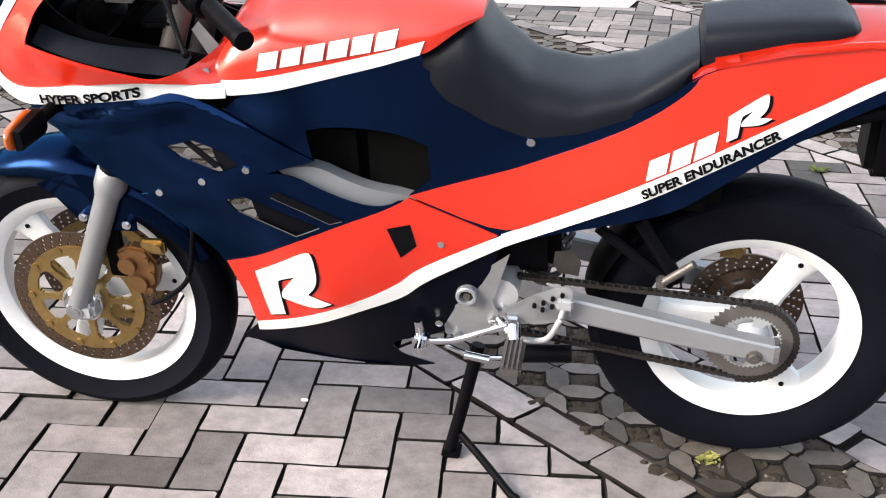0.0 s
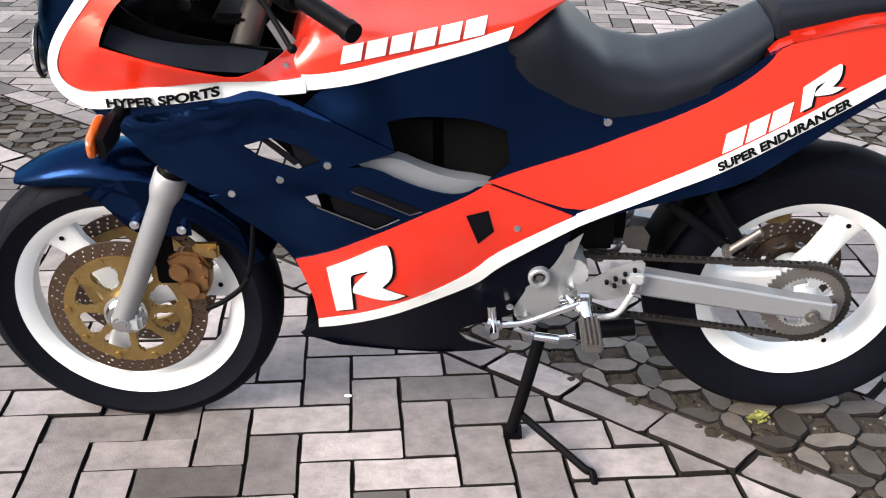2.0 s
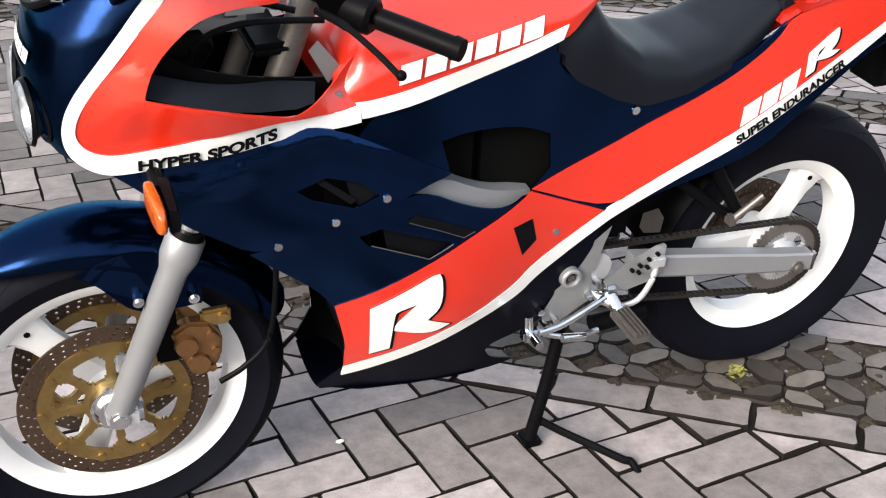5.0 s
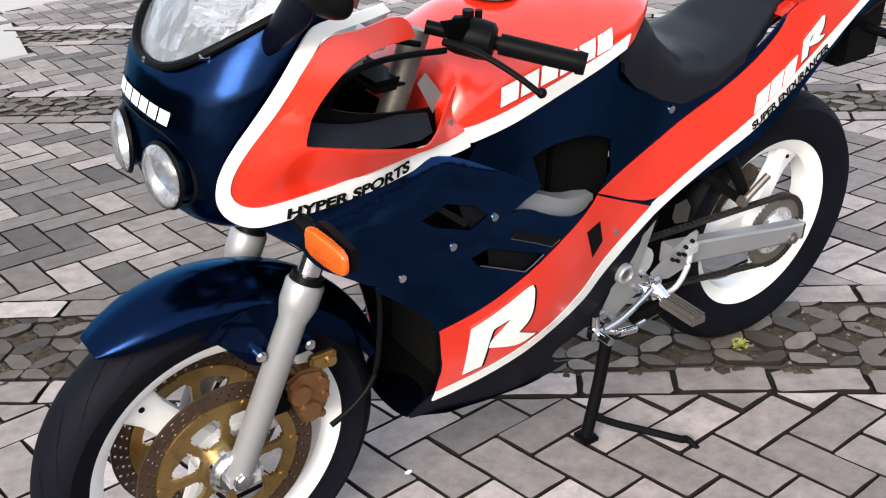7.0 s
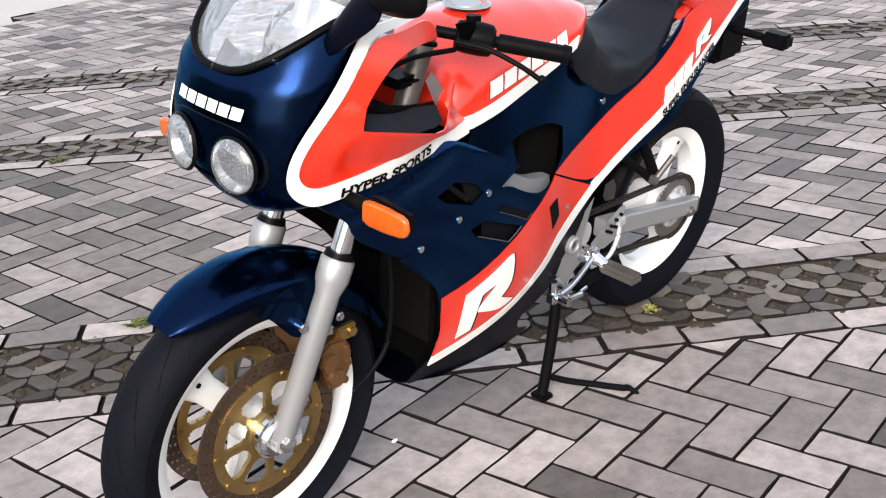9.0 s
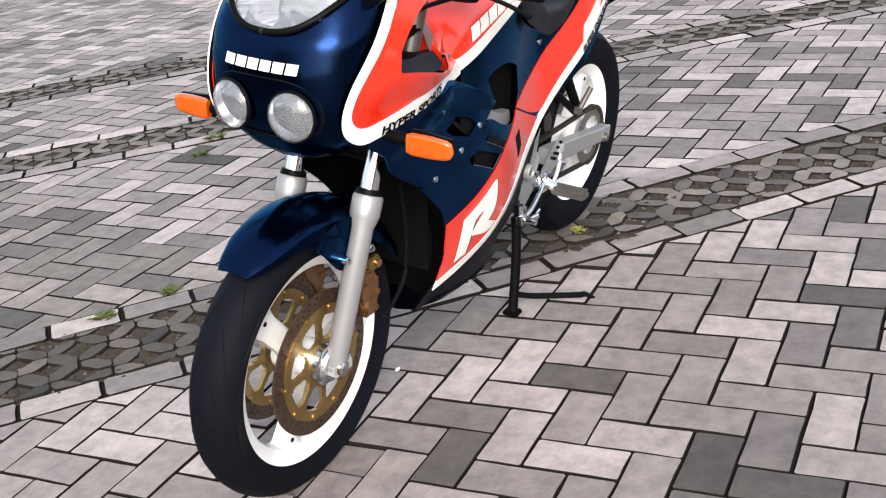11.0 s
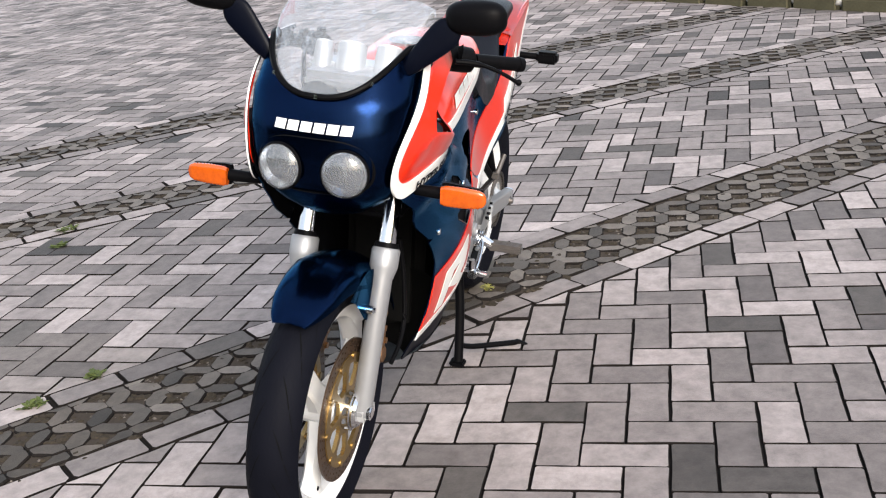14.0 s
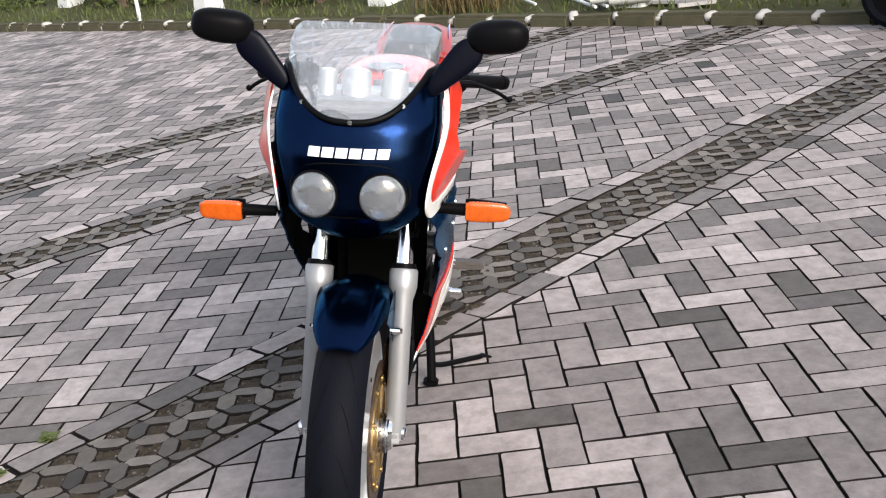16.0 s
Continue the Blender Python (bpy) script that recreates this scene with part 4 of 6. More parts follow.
for s in (-1, 1):
    for x0, x1, mat in ((.545, .62, RED),):
        bm = bmesh.new()
        rings = []
        for i in range(13):
            x = x0 + (x1 - x0) * i / 12
            z = interp(x, SHOULDER_X, SHOULDER_Z)
            w = half_width(x, z)
            inner = min(w - 0.01, interp(x, SEAT_LINE_X, SEAT_LINE_W))
            k = min(1.0, (x - x0) / 0.06)
            rings.append([(x, s * w, z - 0.002), (x, s * (w - 0.005), z + 0.006 * k), (x, s * ((w + inner) / 2), z + 0.012 * k), (x, s * inner, z + 0.010 * k), (x, s * (inner - 0.004), z - 0.03)])
        loft(bm, rings, caps=False)
        bmesh.ops.solidify(bm, geom=bm.faces[:], thickness=0.003)
        part("tail_shoulder", bm, mat, tail, "", 50)
bm = bmesh.new()
box(bm, 0.90, 0.965, -0.07, 0.07, 0.885, 0.965, 0.012)
part("tail_light", bm, AMBER, tail, "tail light")
bm = bmesh.new()
box(bm, 0.86, 1.00, -0.055, 0.055, 0.70, 0.885, 0.015)
part("rear_mudguard", bm, BLACK, tail, "black plastic rear mudguard")
for s in (-1, 1):
    bm = bmesh.new()
    rod(bm, (0.93, s * 0.04, 0.79), (0.935, s * 0.145, 0.788), 0.011)
    box(bm, 0.915, 0.965, s * 0.14 if s > 0 else -0.212, 0.212 if s > 0 else s * 0.14, 0.768, 0.808, 0.008)
    part("rear_indicator", bm, BLACK, tail, "black rear indicator on a stalk")
bm = bmesh.new()
y = half_width(.271, .766)
rod(bm, (.272, -y + 0.004, .762), (.272, -y - 0.004, .762), 0.010, 0.008, 14)
part("cover_bolt", bm, CHROME, tail)

# ---- fuel tank ----
TX = [-0.30, -0.26, -0.18, -0.08, 0.02, 0.10, 0.15, 0.185]
TTOP = [0.93, 0.985, 1.025, 1.036, 1.036, 1.028, 1.018, 1.004]
TLOW = [0.86, 0.860, 0.866, 0.893, 0.921, 0.945, 0.978, 0.990]
TWID = [0.148, 0.158, 0.157, 0.154, 0.150, 0.140, 0.115, 0.085]


def tank_half(x, z):
    """Half width of the tank at a height."""
    lo, hi, w = interp(x, TX, TLOW), interp(x, TX, TTOP), interp(x, TX, TWID)
    u = max(0.0, min(0.985, (z - lo) / (hi - lo)))
    return w * (1 - u**2.7) ** (1 / 2.1)


tank = new("fuel_tank")
tank.parent = BIKE
bm = bmesh.new()
rings = []
for i in range(33):
    x = TX[0] + (TX[-1] - TX[0]) * i / 32
    lo, hi, w = interp(x, TX, TLOW), interp(x, TX, TTOP), interp(x, TX, TWID)
    ring = []
    for k in range(31):
        a = math.pi * k / 30
        c, s = math.cos(a), math.sin(a)
        ring.append((x, -w * math.copysign(abs(c) ** (2 / 2.1), c), lo + (hi - lo) * s ** (2 / 2.7)))
    rings.append(ring)
loft(bm, rings)
part("tank_shell", bm, RED, tank, "glossy red fuel tank", 50)
STRIPE = [(-.277, .881), (-.205, .888), (-.103, .913), (-.002, .938), (.092, .964), (.083, .940), (-.002, .915), (-.082, .893), (-.185, .864), (-.27, .854)]
for s in (-1, 1):
    panel("white_stripe", STRIPE, WHITE, tank, side=s, proud=0.003, label="white tank stripe", skin=tank_half, cell=0.02)
bm = bmesh.new()
lathe(bm, [(0.001, 0.004), (0.030, 0.004), (0.033, 0.0), (0.040, 0.0), (0.043, 0.004), (0.046, 0.002), (0.050, 0.002)], 40, closed=False)
bmesh.ops.rotate(bm, verts=bm.verts[:], matrix=Matrix.Rotation(radians(90), 3, "X"))
bmesh.ops.translate(bm, verts=bm.verts[:], vec=(-0.11, 0, 1.035))
part("fuel_cap", bm, FORK, tank, "round metal fuel cap")

for s in (-1, 1):
    bm = bmesh.new()
    y = half_width(-.304, .907)
    rod(bm, (-.304, s * (y - 0.02), .897), (-.304, s * (y - 0.006), .897), 0.006, seg=12)
    part("panel_bolt", bm, CHROME, tank)

# ---- seats ----
seat = new("seat")
seat.parent = BIKE
SEATX = [.085, .12, .165, .20, .27, .36, .45, .52, .555]
STOP = [.945, .972, .990, .938, .877, .858, .875, .917, .938]
SLOW = [.900, .850, .824, .803, .779, .793, .826, .866, .905]
SWID = [.128, .136, .135, .132, .129, .127, .116, .100, .088]
bm = bmesh.new()
rings = []
for i in range(37):
    x = SEATX[0] + (SEATX[-1] - SEATX[0]) * i / 36
    hi, lo, w = interp(x, SEATX, STOP), interp(x, SEATX, SLOW), interp(x, SEATX, SWID)
    ring = []
    for k in range(25):
        a = math.pi * k / 24
        c, s = math.cos(a), math.sin(a)
        ring.append((x, -w * math.copysign(abs(c) ** 0.5, c), lo + (hi - lo) * s**0.55))
    rings.append(ring)
loft(bm, rings)
bmesh.ops.smooth_vert(bm, verts=bm.verts[:], factor=0.5, use_axis_x=False, use_axis_y=True, use_axis_z=True)
part("rider_seat", bm, VINYL, seat, "dark grey vinyl rider seat", 60)
bm = bmesh.new()
rings = []
for x, w, hi, lo in ((.556, .078, .955, .920), (.562, .086, .978, .918), (.60, .088, .985, .928), (.70, .086, .996, .950), (.77, .080, .998, .962), (.80, .072, .993, .966), (.815, .058, .980, .968)):
    ring = []
    for k in range(25):
        a = math.pi * k / 24
        c, s = math.cos(a), math.sin(a)
        ring.append((x, -w * math.copysign(abs(c) ** 0.4, c), lo + (hi - lo) * s**0.5))
    rings.append(ring)
loft(bm, rings)
part("pillion_pad", bm, VINYL, seat, "dark grey pillion pad", 50)

# ---- handlebars ----
bars = new("handlebars")
bars.parent = BIKE
for s in (-1, 1):
    a, b = Vector((-0.335, s * 0.125, 1.055)), Vector((-0.172, s * 0.300, 1.020))
    bm = bmesh.new()
    rod(bm, a, a.lerp(b, 0.52), 0.011)
    bar = part("bar", bm, BLACK, bars)
    bm = bmesh.new()
    rod(bm, a.lerp(b, 0.48), b, 0.0165, 0.0165, 20)
    rod(bm, b - (b - a).normalized() * 0.006, b + (b - a).normalized() * 0.008, 0.0185, 0.017, 20)
    part("grip", bm, BLACK, bar, "black rubber grip")
    bm = bmesh.new()
    q = a.lerp(b, 0.30)
    d = (b - a).normalized()
    tube(bm, [q + d * o for o in (-0.036, -0.033, -0.020, 0.012, 0.030, 0.036)], [0.022, 0.027, 0.030, 0.031, 0.029, 0.022], 20)
    rod(bm, q + Vector((0, s * -0.012, 0.02)), q + Vector((0, s * -0.012, 0.040)), 0.009, seg=12)
    rod(bm, q + Vector((0.02, s * -0.012, 0.02)), q + Vector((0.02, s * -0.012, 0.036)), 0.006, seg=12)
    part("switch_box", bm, BLACK, bar, "black switch housing")
    bm = bmesh.new()
    tube(bm, curve_pts([(-0.345, s * 0.185, 1.052), (-0.318, s * 0.235, 1.045), (-0.288, s * 0.285, 1.022), (-0.265, s * 0.318, 0.998)]), [0.0065] * 7 + [0.0048] * 12)
    bmesh.ops.create_uvsphere(bm, u_segments=12, v_segments=8, radius=0.008, matrix=Matrix.Translation((-0.263, s * 0.319, 0.999)))
    part("lever", bm, BLACK, bar, "black lever")
    bm = bmesh.new()
    f = bm.faces.new([bm.verts.new((x, s * 0.192, z)) for x, z in ((-0.358, 1.088), (-0.302, 1.084), (-0.302, 1.068), (-0.322, 1.041), (-0.340, 1.052))])
    bmesh.ops.solidify(bm, geom=[f], thickness=0.03)
    bmesh.ops.bevel(bm, geom=bm.edges[:], offset=0.004, segments=1, affect="EDGES")
    part("lever_perch", bm, BLACK, bar)
bm = bmesh.new()
f = bm.faces.new([bm.verts.new((x, -0.108, z)) for x, z in ((-0.323, 0.972), (-0.287, 0.925), (-0.307, 0.898), (-0.338, 0.956))])
bmesh.ops.solidify(bm, geom=[f], thickness=0.008)
part("label_plate", bm, ALU, bars, "pale metal label plate", 25)
bm = bmesh.new()
rod(bm, (-0.37, -0.02, 1.00), (-0.36, -0.02, 1.055), 0.022, 0.02, 20)
part("key_barrel", bm, FORK, bars)
bm = bmesh.new()
tube(bm, curve_pts([(-0.37, -0.16, 1.045), (-0.45, -0.14, 1.06), (-0.53, -0.11, 1.03), (-0.56, -0.10, 0.93)]), 0.005)
part("cable", bm, BLACK, bars)
bm = bmesh.new()
tube(bm, curve_pts([(-0.33, -0.17, 1.03), (-0.45, -0.165, 1.035), (-0.52, -0.155, 1.00), (-0.53, -0.14, 0.90)]), 0.005)
part("cable", bm, BLACK, bars)
bm = bmesh.new()
tube(bm, curve_pts([(-0.37, 0.16, 1.045), (-0.45, 0.14, 1.06), (-0.53, 0.11, 1.03), (-0.56, 0.10, 0.93)]), 0.005)
part("cable", bm, BLACK, bars)

for s in (-1, 1):
    bm = bmesh.new()
    tube(bm, [(-0.565, s * 0.0725, 0.945), (-0.545, s * 0.0725, 0.965), (-0.515, s * 0.0725, 0.985), (-0.495, s * 0.0725, 0.998), (-0.488, s * 0.0725, 1.002)], [0.048, 0.050, 0.046, 0.036, 0.020], 24)
    part("headlight_bucket", bm, BLACK, bars, "black back of a headlight")

dash = new("instrument_panel")
dash.parent = BIKE
bm = bmesh.new()
# silver colour here imitates the pale sky reflection seen low in the screen
box(bm, -0.54, -0.43, -0.12, 0.12, 1.0, 1.042, 0.015)
part("dash_body", bm, FORK, dash, "instrument housing, coloured grey for the sky reflected in the screen")
for y, r in ((-0.062, 0.031), (0.025, 0.034), (0.092, 0.022)):
    bm = bmesh.new()
    rod(bm, (-0.47, y, 1.030), (-0.445, y, 1.088), r, r * 0.96, 28)
    dial = part("gauge", bm, ALU, dash, "round gauge pod in pale metal")
    bm = bmesh.new()
    rod(bm, (-0.4455, y, 1.0865), (-0.4435, y, 1.0905), r * 0.86, seg=28)
    part("gauge_face", bm, WHITE, dial, "pale gauge face")
bm = bmesh.new()
box(bm, -0.47, -0.40, -0.125, 0.125, 1.03, 1.05, 0.006)
part("top_yoke_plate", bm, ALU, dash, "bright alloy yoke plate")

# ---- mirrors ----
for s in (-1, 1):
    mirror = new("mirror")
    mirror.parent = BIKE
    mirror["label"] = "black mirror on a tapered stalk"
    bm = bmesh.new()
    # a flat plate that grows from the screen's edge and widens to the shell
    rings = []
    for k in range(13):
        u = k / 12
        c = Vector((-0.620 + 0.016 * u, s * (0.140 + 0.105 * u), 1.078 + 0.108 * u))
        wide, thin = interp(u, [0, 0.25, 0.7, 0.88, 1], [0.011, 0.021, 0.031, 0.033, 0.024]), interp(u, [0, 0.2, 1], [0.006, 0.010, 0.008])
        across = Vector((0.12, -s * 0.70, 0.70))
        ring = []
        for q in range(16):
            a = 2 * math.pi * q / 16
            ring.append(tuple(c + across * (wide * math.copysign(abs(math.cos(a)) ** 0.7, math.cos(a))) + Vector((1, 0, 0)) * (thin * math.sin(a))))
        rings.append(ring + ring[:1])
    loft(bm, rings)
    bmesh.ops.remove_doubles(bm, verts=bm.verts[:], dist=0.00002)
    part("mirror_stalk", bm, KEEL, mirror)
    bm = bmesh.new()
    bmesh.ops.create_uvsphere(bm, u_segments=32, v_segments=20, radius=1)
    for v in bm.verts:
        x, y, z = v.co
        sx = 0.5 if x > 0.1 else 1.0
        v.co = Vector((x * 0.034 * sx, math.copysign(abs(y) ** 0.72, y) * 0.066, math.copysign(abs(z) ** 0.72, z) * 0.036))
    bmesh.ops.rotate(bm, verts=bm.verts[:], matrix=Euler((radians(s * 6), 0, radians(s * 8))).to_matrix())
    bmesh.ops.translate(bm, verts=bm.verts[:], vec=(-0.600, s * 0.290, 1.207))
    part("mirror_shell", bm, BLACK, mirror, "black rounded mirror shell", 60)

# ---- front indicators ----
for s in (-1, 1):
    ind = new("front_indicator")
    ind.parent = BIKE
    ind["label"] = "amber indicator on a black stalk"
    ind.location = (0, 0, 0) if s < 0 else (0, 0.021, -0.026)
    bm = bmesh.new()
    rod(bm, (-0.595, s * 0.165, 0.825), (-0.60, s * 0.245, 0.826), 0.012, 0.014, 16)
    part("stalk", bm, BLACK, ind)
    bm = bmesh.new()
    rings = []
    for i in range(25):
        u = i / 24
        y = 0.238 + 0.098 * u
        hx, hz = interp(u, [0, 0.1, 0.5, 0.85, 0.96, 1], [0.020, 0.024, 0.026, 0.023, 0.016, 0.006]), interp(u, [0, 0.1, 0.5, 0.85, 0.96, 1], [0.020, 0.0235, 0.0235, 0.0205, 0.015, 0.006])
        rib = 0.0009 * (i % 2)
        rings.append([(-0.613 + 0.004 * u + math.copysign(abs(math.cos(a)) ** 0.55, math.cos(a)) * (hx * 0.38 - rib), s * y, 0.826 + math.copysign(abs(math.sin(a)) ** 0.55, math.sin(a)) * (hz - rib)) for a in [2 * math.pi * q / 20 for q in range(20)]])
    loft(bm, rings, closed=True)
    part("lens", bm, AMBER, ind, "amber lens", 50)
    bm = bmesh.new()
    rings = []
    for y, hx, hz in ((0.236, 0.022, 0.023), (0.250, 0.026, 0.025), (0.326, 0.020, 0.019)):
        rings.append([(-0.594 + u * hx * 0.5, s * y, 0.826 + v * hz) for u, v in ((-0.4, -1), (0.7, -0.9), (1, -0.5), (1, 0.5), (0.7, 0.9), (-0.4, 1))])
    loft(bm, rings, closed=True)
    part("lamp_body", bm, BLACK, ind)

# ---- foot controls and stand ----
controls = new("footrest_assembly")
controls.parent = BIKE
bm = bmesh.new()
f = bm.faces.new([bm.verts.new((x, -0.128, z)) for x, z in ((.2385, .540), (.188, .499), (.155, .469), (.1365, .445), (.130, .404), (.108, .362), (.1105, .343), (.152, .338), (.200, .368), (.238, .385), (.209, .415), (.206, .432), (.213, .452))])
bmesh.ops.solidify(bm, geom=[f], thickness=0.016)
bmesh.ops.bevel(bm, geom=bm.edges[:], offset=0.003, segments=1, affect="EDGES")
bracket = part("frame_bracket", bm, ALU, controls, "cast alloy frame bracket", 25)
bm = bmesh.new()
lathe(bm, [(0.022, -0.124), (0.0215, -0.143), (0.019, -0.146), (0.0145, -0.146), (0.0125, -0.140), (0.0125, -0.124)], 32)
bmesh.ops.translate(bm, verts=bm.verts[:], vec=(0.156, 0, 0.444))
part("pivot_ring", bm, FORK, bracket, "grey ring round the pivot")
bm = bmesh.new()
rod(bm, (0.156, -0.125, 0.444), (0.156, -0.142, 0.444), 0.0095, 0.008, 6)
part("pivot_bolt", bm, STEEL, bracket)
bm = bmesh.new()
f = bm.faces.new([bm.verts.new((x, -0.140, z)) for x, z in ((.228, .422), (.2885, .461), (.335, .483), (.352, .486), (.361, .478), (.358, .415), (.334, .399), (.287, .389), (.24, .40))])
bmesh.ops.solidify(bm, geom=[f], thickness=0.006)
heel = part("heel_guard", bm, ALU, controls, "perforated alloy heel guard", 25)
bm = bmesh.new()
for x, z in ((.288, .436), (.305, .444), (.323, .455), (.341, .464), (.304, .428), (.322, .437), (.340, .447)):
    rod(bm, (x, -0.1475, z), (x, -0.138, z), 0.0042, seg=10)
part("guard_hole", bm, INK, heel)["kind"] = "stuff"
bm = bmesh.new()
box(bm, 0.235, 0.275, -0.265, -0.165, 0.352, 0.372, 0.005)
for k in range(4):
    box(bm, 0.239 + k * 0.009, 0.243 + k * 0.009, -0.262, -0.172, 0.371, 0.377)
peg = part("footrest", bm, STEEL, controls, "ribbed footrest")
bm = bmesh.new()
rod(bm, (0.245, -0.125, 0.392), (0.252, -0.172, 0.366), 0.016, 0.013, 16)
rod(bm, (0.215, -0.122, 0.385), (0.25, -0.16, 0.372), 0.011, seg=12)
box(bm, 0.232, 0.262, -0.15, -0.125, 0.378, 0.41, 0.006)
part("footrest_mount", bm, CHROME, peg)
bm = bmesh.new()
tube(bm, curve_pts([(0.235, -0.145, 0.385), (0.19, -0.155, 0.372), (0.13, -0.16, 0.350), (0.068, -0.165, 0.347)]), 0.007)
rod(bm, (0.068, -0.150, 0.350), (0.068, -0.205, 0.350), 0.009, seg=14)
rod(bm, (0.066, -0.160, 0.350), (0.062, -0.160, 0.392), 0.010, 0.009, 14)
box(bm, 0.05, 0.085, -0.175, -0.15, 0.335, 0.362, 0.005)
part("gear_lever", bm, CHROME, controls, "chrome gear lever")
bm = bmesh.new()
tube(bm, curve_pts([(0.11, -0.135, 0.318), (0.17, -0.14, 0.300), (0.235, -0.135, 0.298)]), 0.006)
rod(bm, (0.15, -0.145, 0.305), (0.20, -0.145, 0.297), 0.009, seg=12)
part("linkage", bm, CHROME, controls)
bm = bmesh.new()
tube(bm, curve_pts([(0.262, -0.125, 0.34), (0.31, -0.14, 0.355), (0.335, -0.145, 0.40), (0.345, -0.14, 0.435)]), 0.006)
box(bm, 0.328, 0.362, -0.148, -0.136, 0.43, 0.455, 0.004)
part("brake_pedal_guard", bm, ALU, controls)
for x, z in ((.115, .335), (.135, .345), (.10, .375), (.205, .388), (.225, .41)):
    bm = bmesh.new()
    rod(bm, (x, -0.12, z), (x, -0.142, z), 0.0095, 0.008, 6)
    part("hex_bolt", bm, CHROME, controls)
bm = bmesh.new()
rod(bm, (0.24, -0.10, 0.285), (0.36, -0.10, 0.295), 0.020, 0.018, 18)
part("silencer_stub", bm, BLACK, controls)
bm = bmesh.new()
box(bm, 0.235, 0.275, 0.165, 0.265, 0.352, 0.372, 0.005)
rod(bm, (0.245, 0.11, 0.39), (0.252, 0.172, 0.366), 0.014)
part("footrest", bm, STEEL, controls)

stand = new("side_stand")
stand.parent = BIKE
bm = bmesh.new()
tube(bm, curve_pts([(0.172, -0.095, 0.295), (0.160, -0.105, 0.24), (0.142, -0.115, 0.16), (0.122, -0.122, 0.075), (0.112, -0.125, 0.035)]), 0.0138, 14)
box(bm, 0.095, 0.135, -0.145, -0.10, 0.022, 0.036, 0.004)
part("stand_leg", bm, BLACK, stand, "black side stand leg")
bm = bmesh.new()
tube(bm, curve_pts([(0.128, -0.120, 0.080), (0.17, -0.155, 0.062), (0.22, -0.215, 0.056), (0.258, -0.262, 0.052), (0.272, -0.272, 0.050), (0.275, -0.300, 0.040)]), 0.0085)
part("stand_prong", bm, BLACK, stand)

# ---- markings ----
def slanted(x0, z0, x1, z1, h, n, lean, gap, place, mat, name, parent, side=-1, label=""):
    """A row of n plain slanted blocks along a line, in place of a maker's mark."""
    for k in range(n):
        u0, u1 = k / n, (k + 1 - gap) / n
        bx0, bz0, bx1, bz1 = x0 + (x1 - x0) * u0, z0 + (z1 - z0) * u0, x0 + (x1 - x0) * u1, z0 + (z1 - z0) * u1
        panel(name, [(bx0, bz0), (bx1, bz1), (bx1 + lean, bz1 + h), (bx0 + lean, bz0 + h)], mat, parent, side=side, proud=0.0042, thick=0.0015, cell=0.015, skin=place, label=label if k == 0 else "")


EMBLEM = [(0, .66), (.69, .995), (.80, 1.0), (.845, .925), (.864, .606), (.70, .442), (1, .335), (.765, .233), (.32, .334), (.32, .434), (.555, .672), (.33, .603), (.296, .553), (.296, .068), (.06, .006)]
for s in (-1, 1):
    slanted(-.207, .903, .048, .955, .030, 6, .006, .16, tank_half, WHITE, "tank_mark", tank, s, "white slanted block mark")
    slanted(.480, .716, .598, .781, .038, 3, .004, .14, half_width, WHITE, "tail_mark", tail, s, "white block mark")
    for name, host, x, z, shear, wide, high in (("tail_emblem", tail, .606, .796, (.006, .022), .074, .072), ("fairing_emblem", lower, -.256, .361, (0, 0), .150, .190)):
        for mat, shift_x, lift in ((INK, .006, .0034), (WHITE, 0, .0046)):
            outline = [(x + shift_x + wide * u + shear[0] * v, z - shift_x * 0.4 + shear[1] * u + high * v) for u, v in EMBLEM]
            panel(name if mat is WHITE else "emblem_edge", outline, mat, host, side=s, proud=lift, thick=0.0012, cell=0.02, label="white slanted emblem" if mat is WHITE else "")



def lettering(text, x0, z0, x1, z1, size, mat, parent, side, skin, proud=0.0066):
    """Raised lettering laid along a line on the bodywork."""
    cu = bpy.data.curves.new("lettering", "FONT")
    cu.body, cu.size, cu.shear, cu.offset = text, 1.0, 0.15, 0.05
    tmp = new("lettering", cu)
    bpy.context.view_layer.update()
    me = tmp.evaluated_get(bpy.context.evaluated_depsgraph_get()).to_mesh()
    bm = bmesh.new()
    bm.from_mesh(me)
    tmp.to_mesh_clear()
    bpy.data.objects.remove(tmp)
    bpy.data.curves.remove(cu)
    w = max(v.co.x for v in bm.verts)
    d = Vector((x1 - x0, 0, z1 - z0))
    up = Vector((-d.z, 0, d.x)).normalized() * size / 0.72
    for v in bm.verts:
        u = v.co.x / w
        p = Vector((x0, 0, z0)) + d * (u if side < 0 else 1 - u) + up * v.co.y
        v.co = Vector((p.x, 0, p.z))
    for no, step, lo, hi in ((Vector((0, 0, 1)), 0.004, min(v.co.z for v in bm.verts), max(v.co.z for v in bm.verts)), (Vector((1, 0, 0)), 0.008, x0, x1)):
        for i in range(1, int((hi - lo) / step)):
            bmesh.ops.bisect_plane(bm, geom=bm.verts[:] + bm.edges[:] + bm.faces[:], plane_co=no * (lo + i * step), plane_no=no)
    for v in bm.verts:
        v.co.y = side * (skin(v.co.x, v.co.z) + proud)
    return part("lettering", bm, mat, parent, text.lower() + " lettering in black", 0)


for s in (-1, 1):
    lettering("HYPER SPORTS", -.619, .8325, -.411, .8635, .0178, INK, upper, s, half_width)
    lettering("SUPER ENDURANCER", .478, .6815, .703, .8085, .0170, INK, tail, s, half_width)


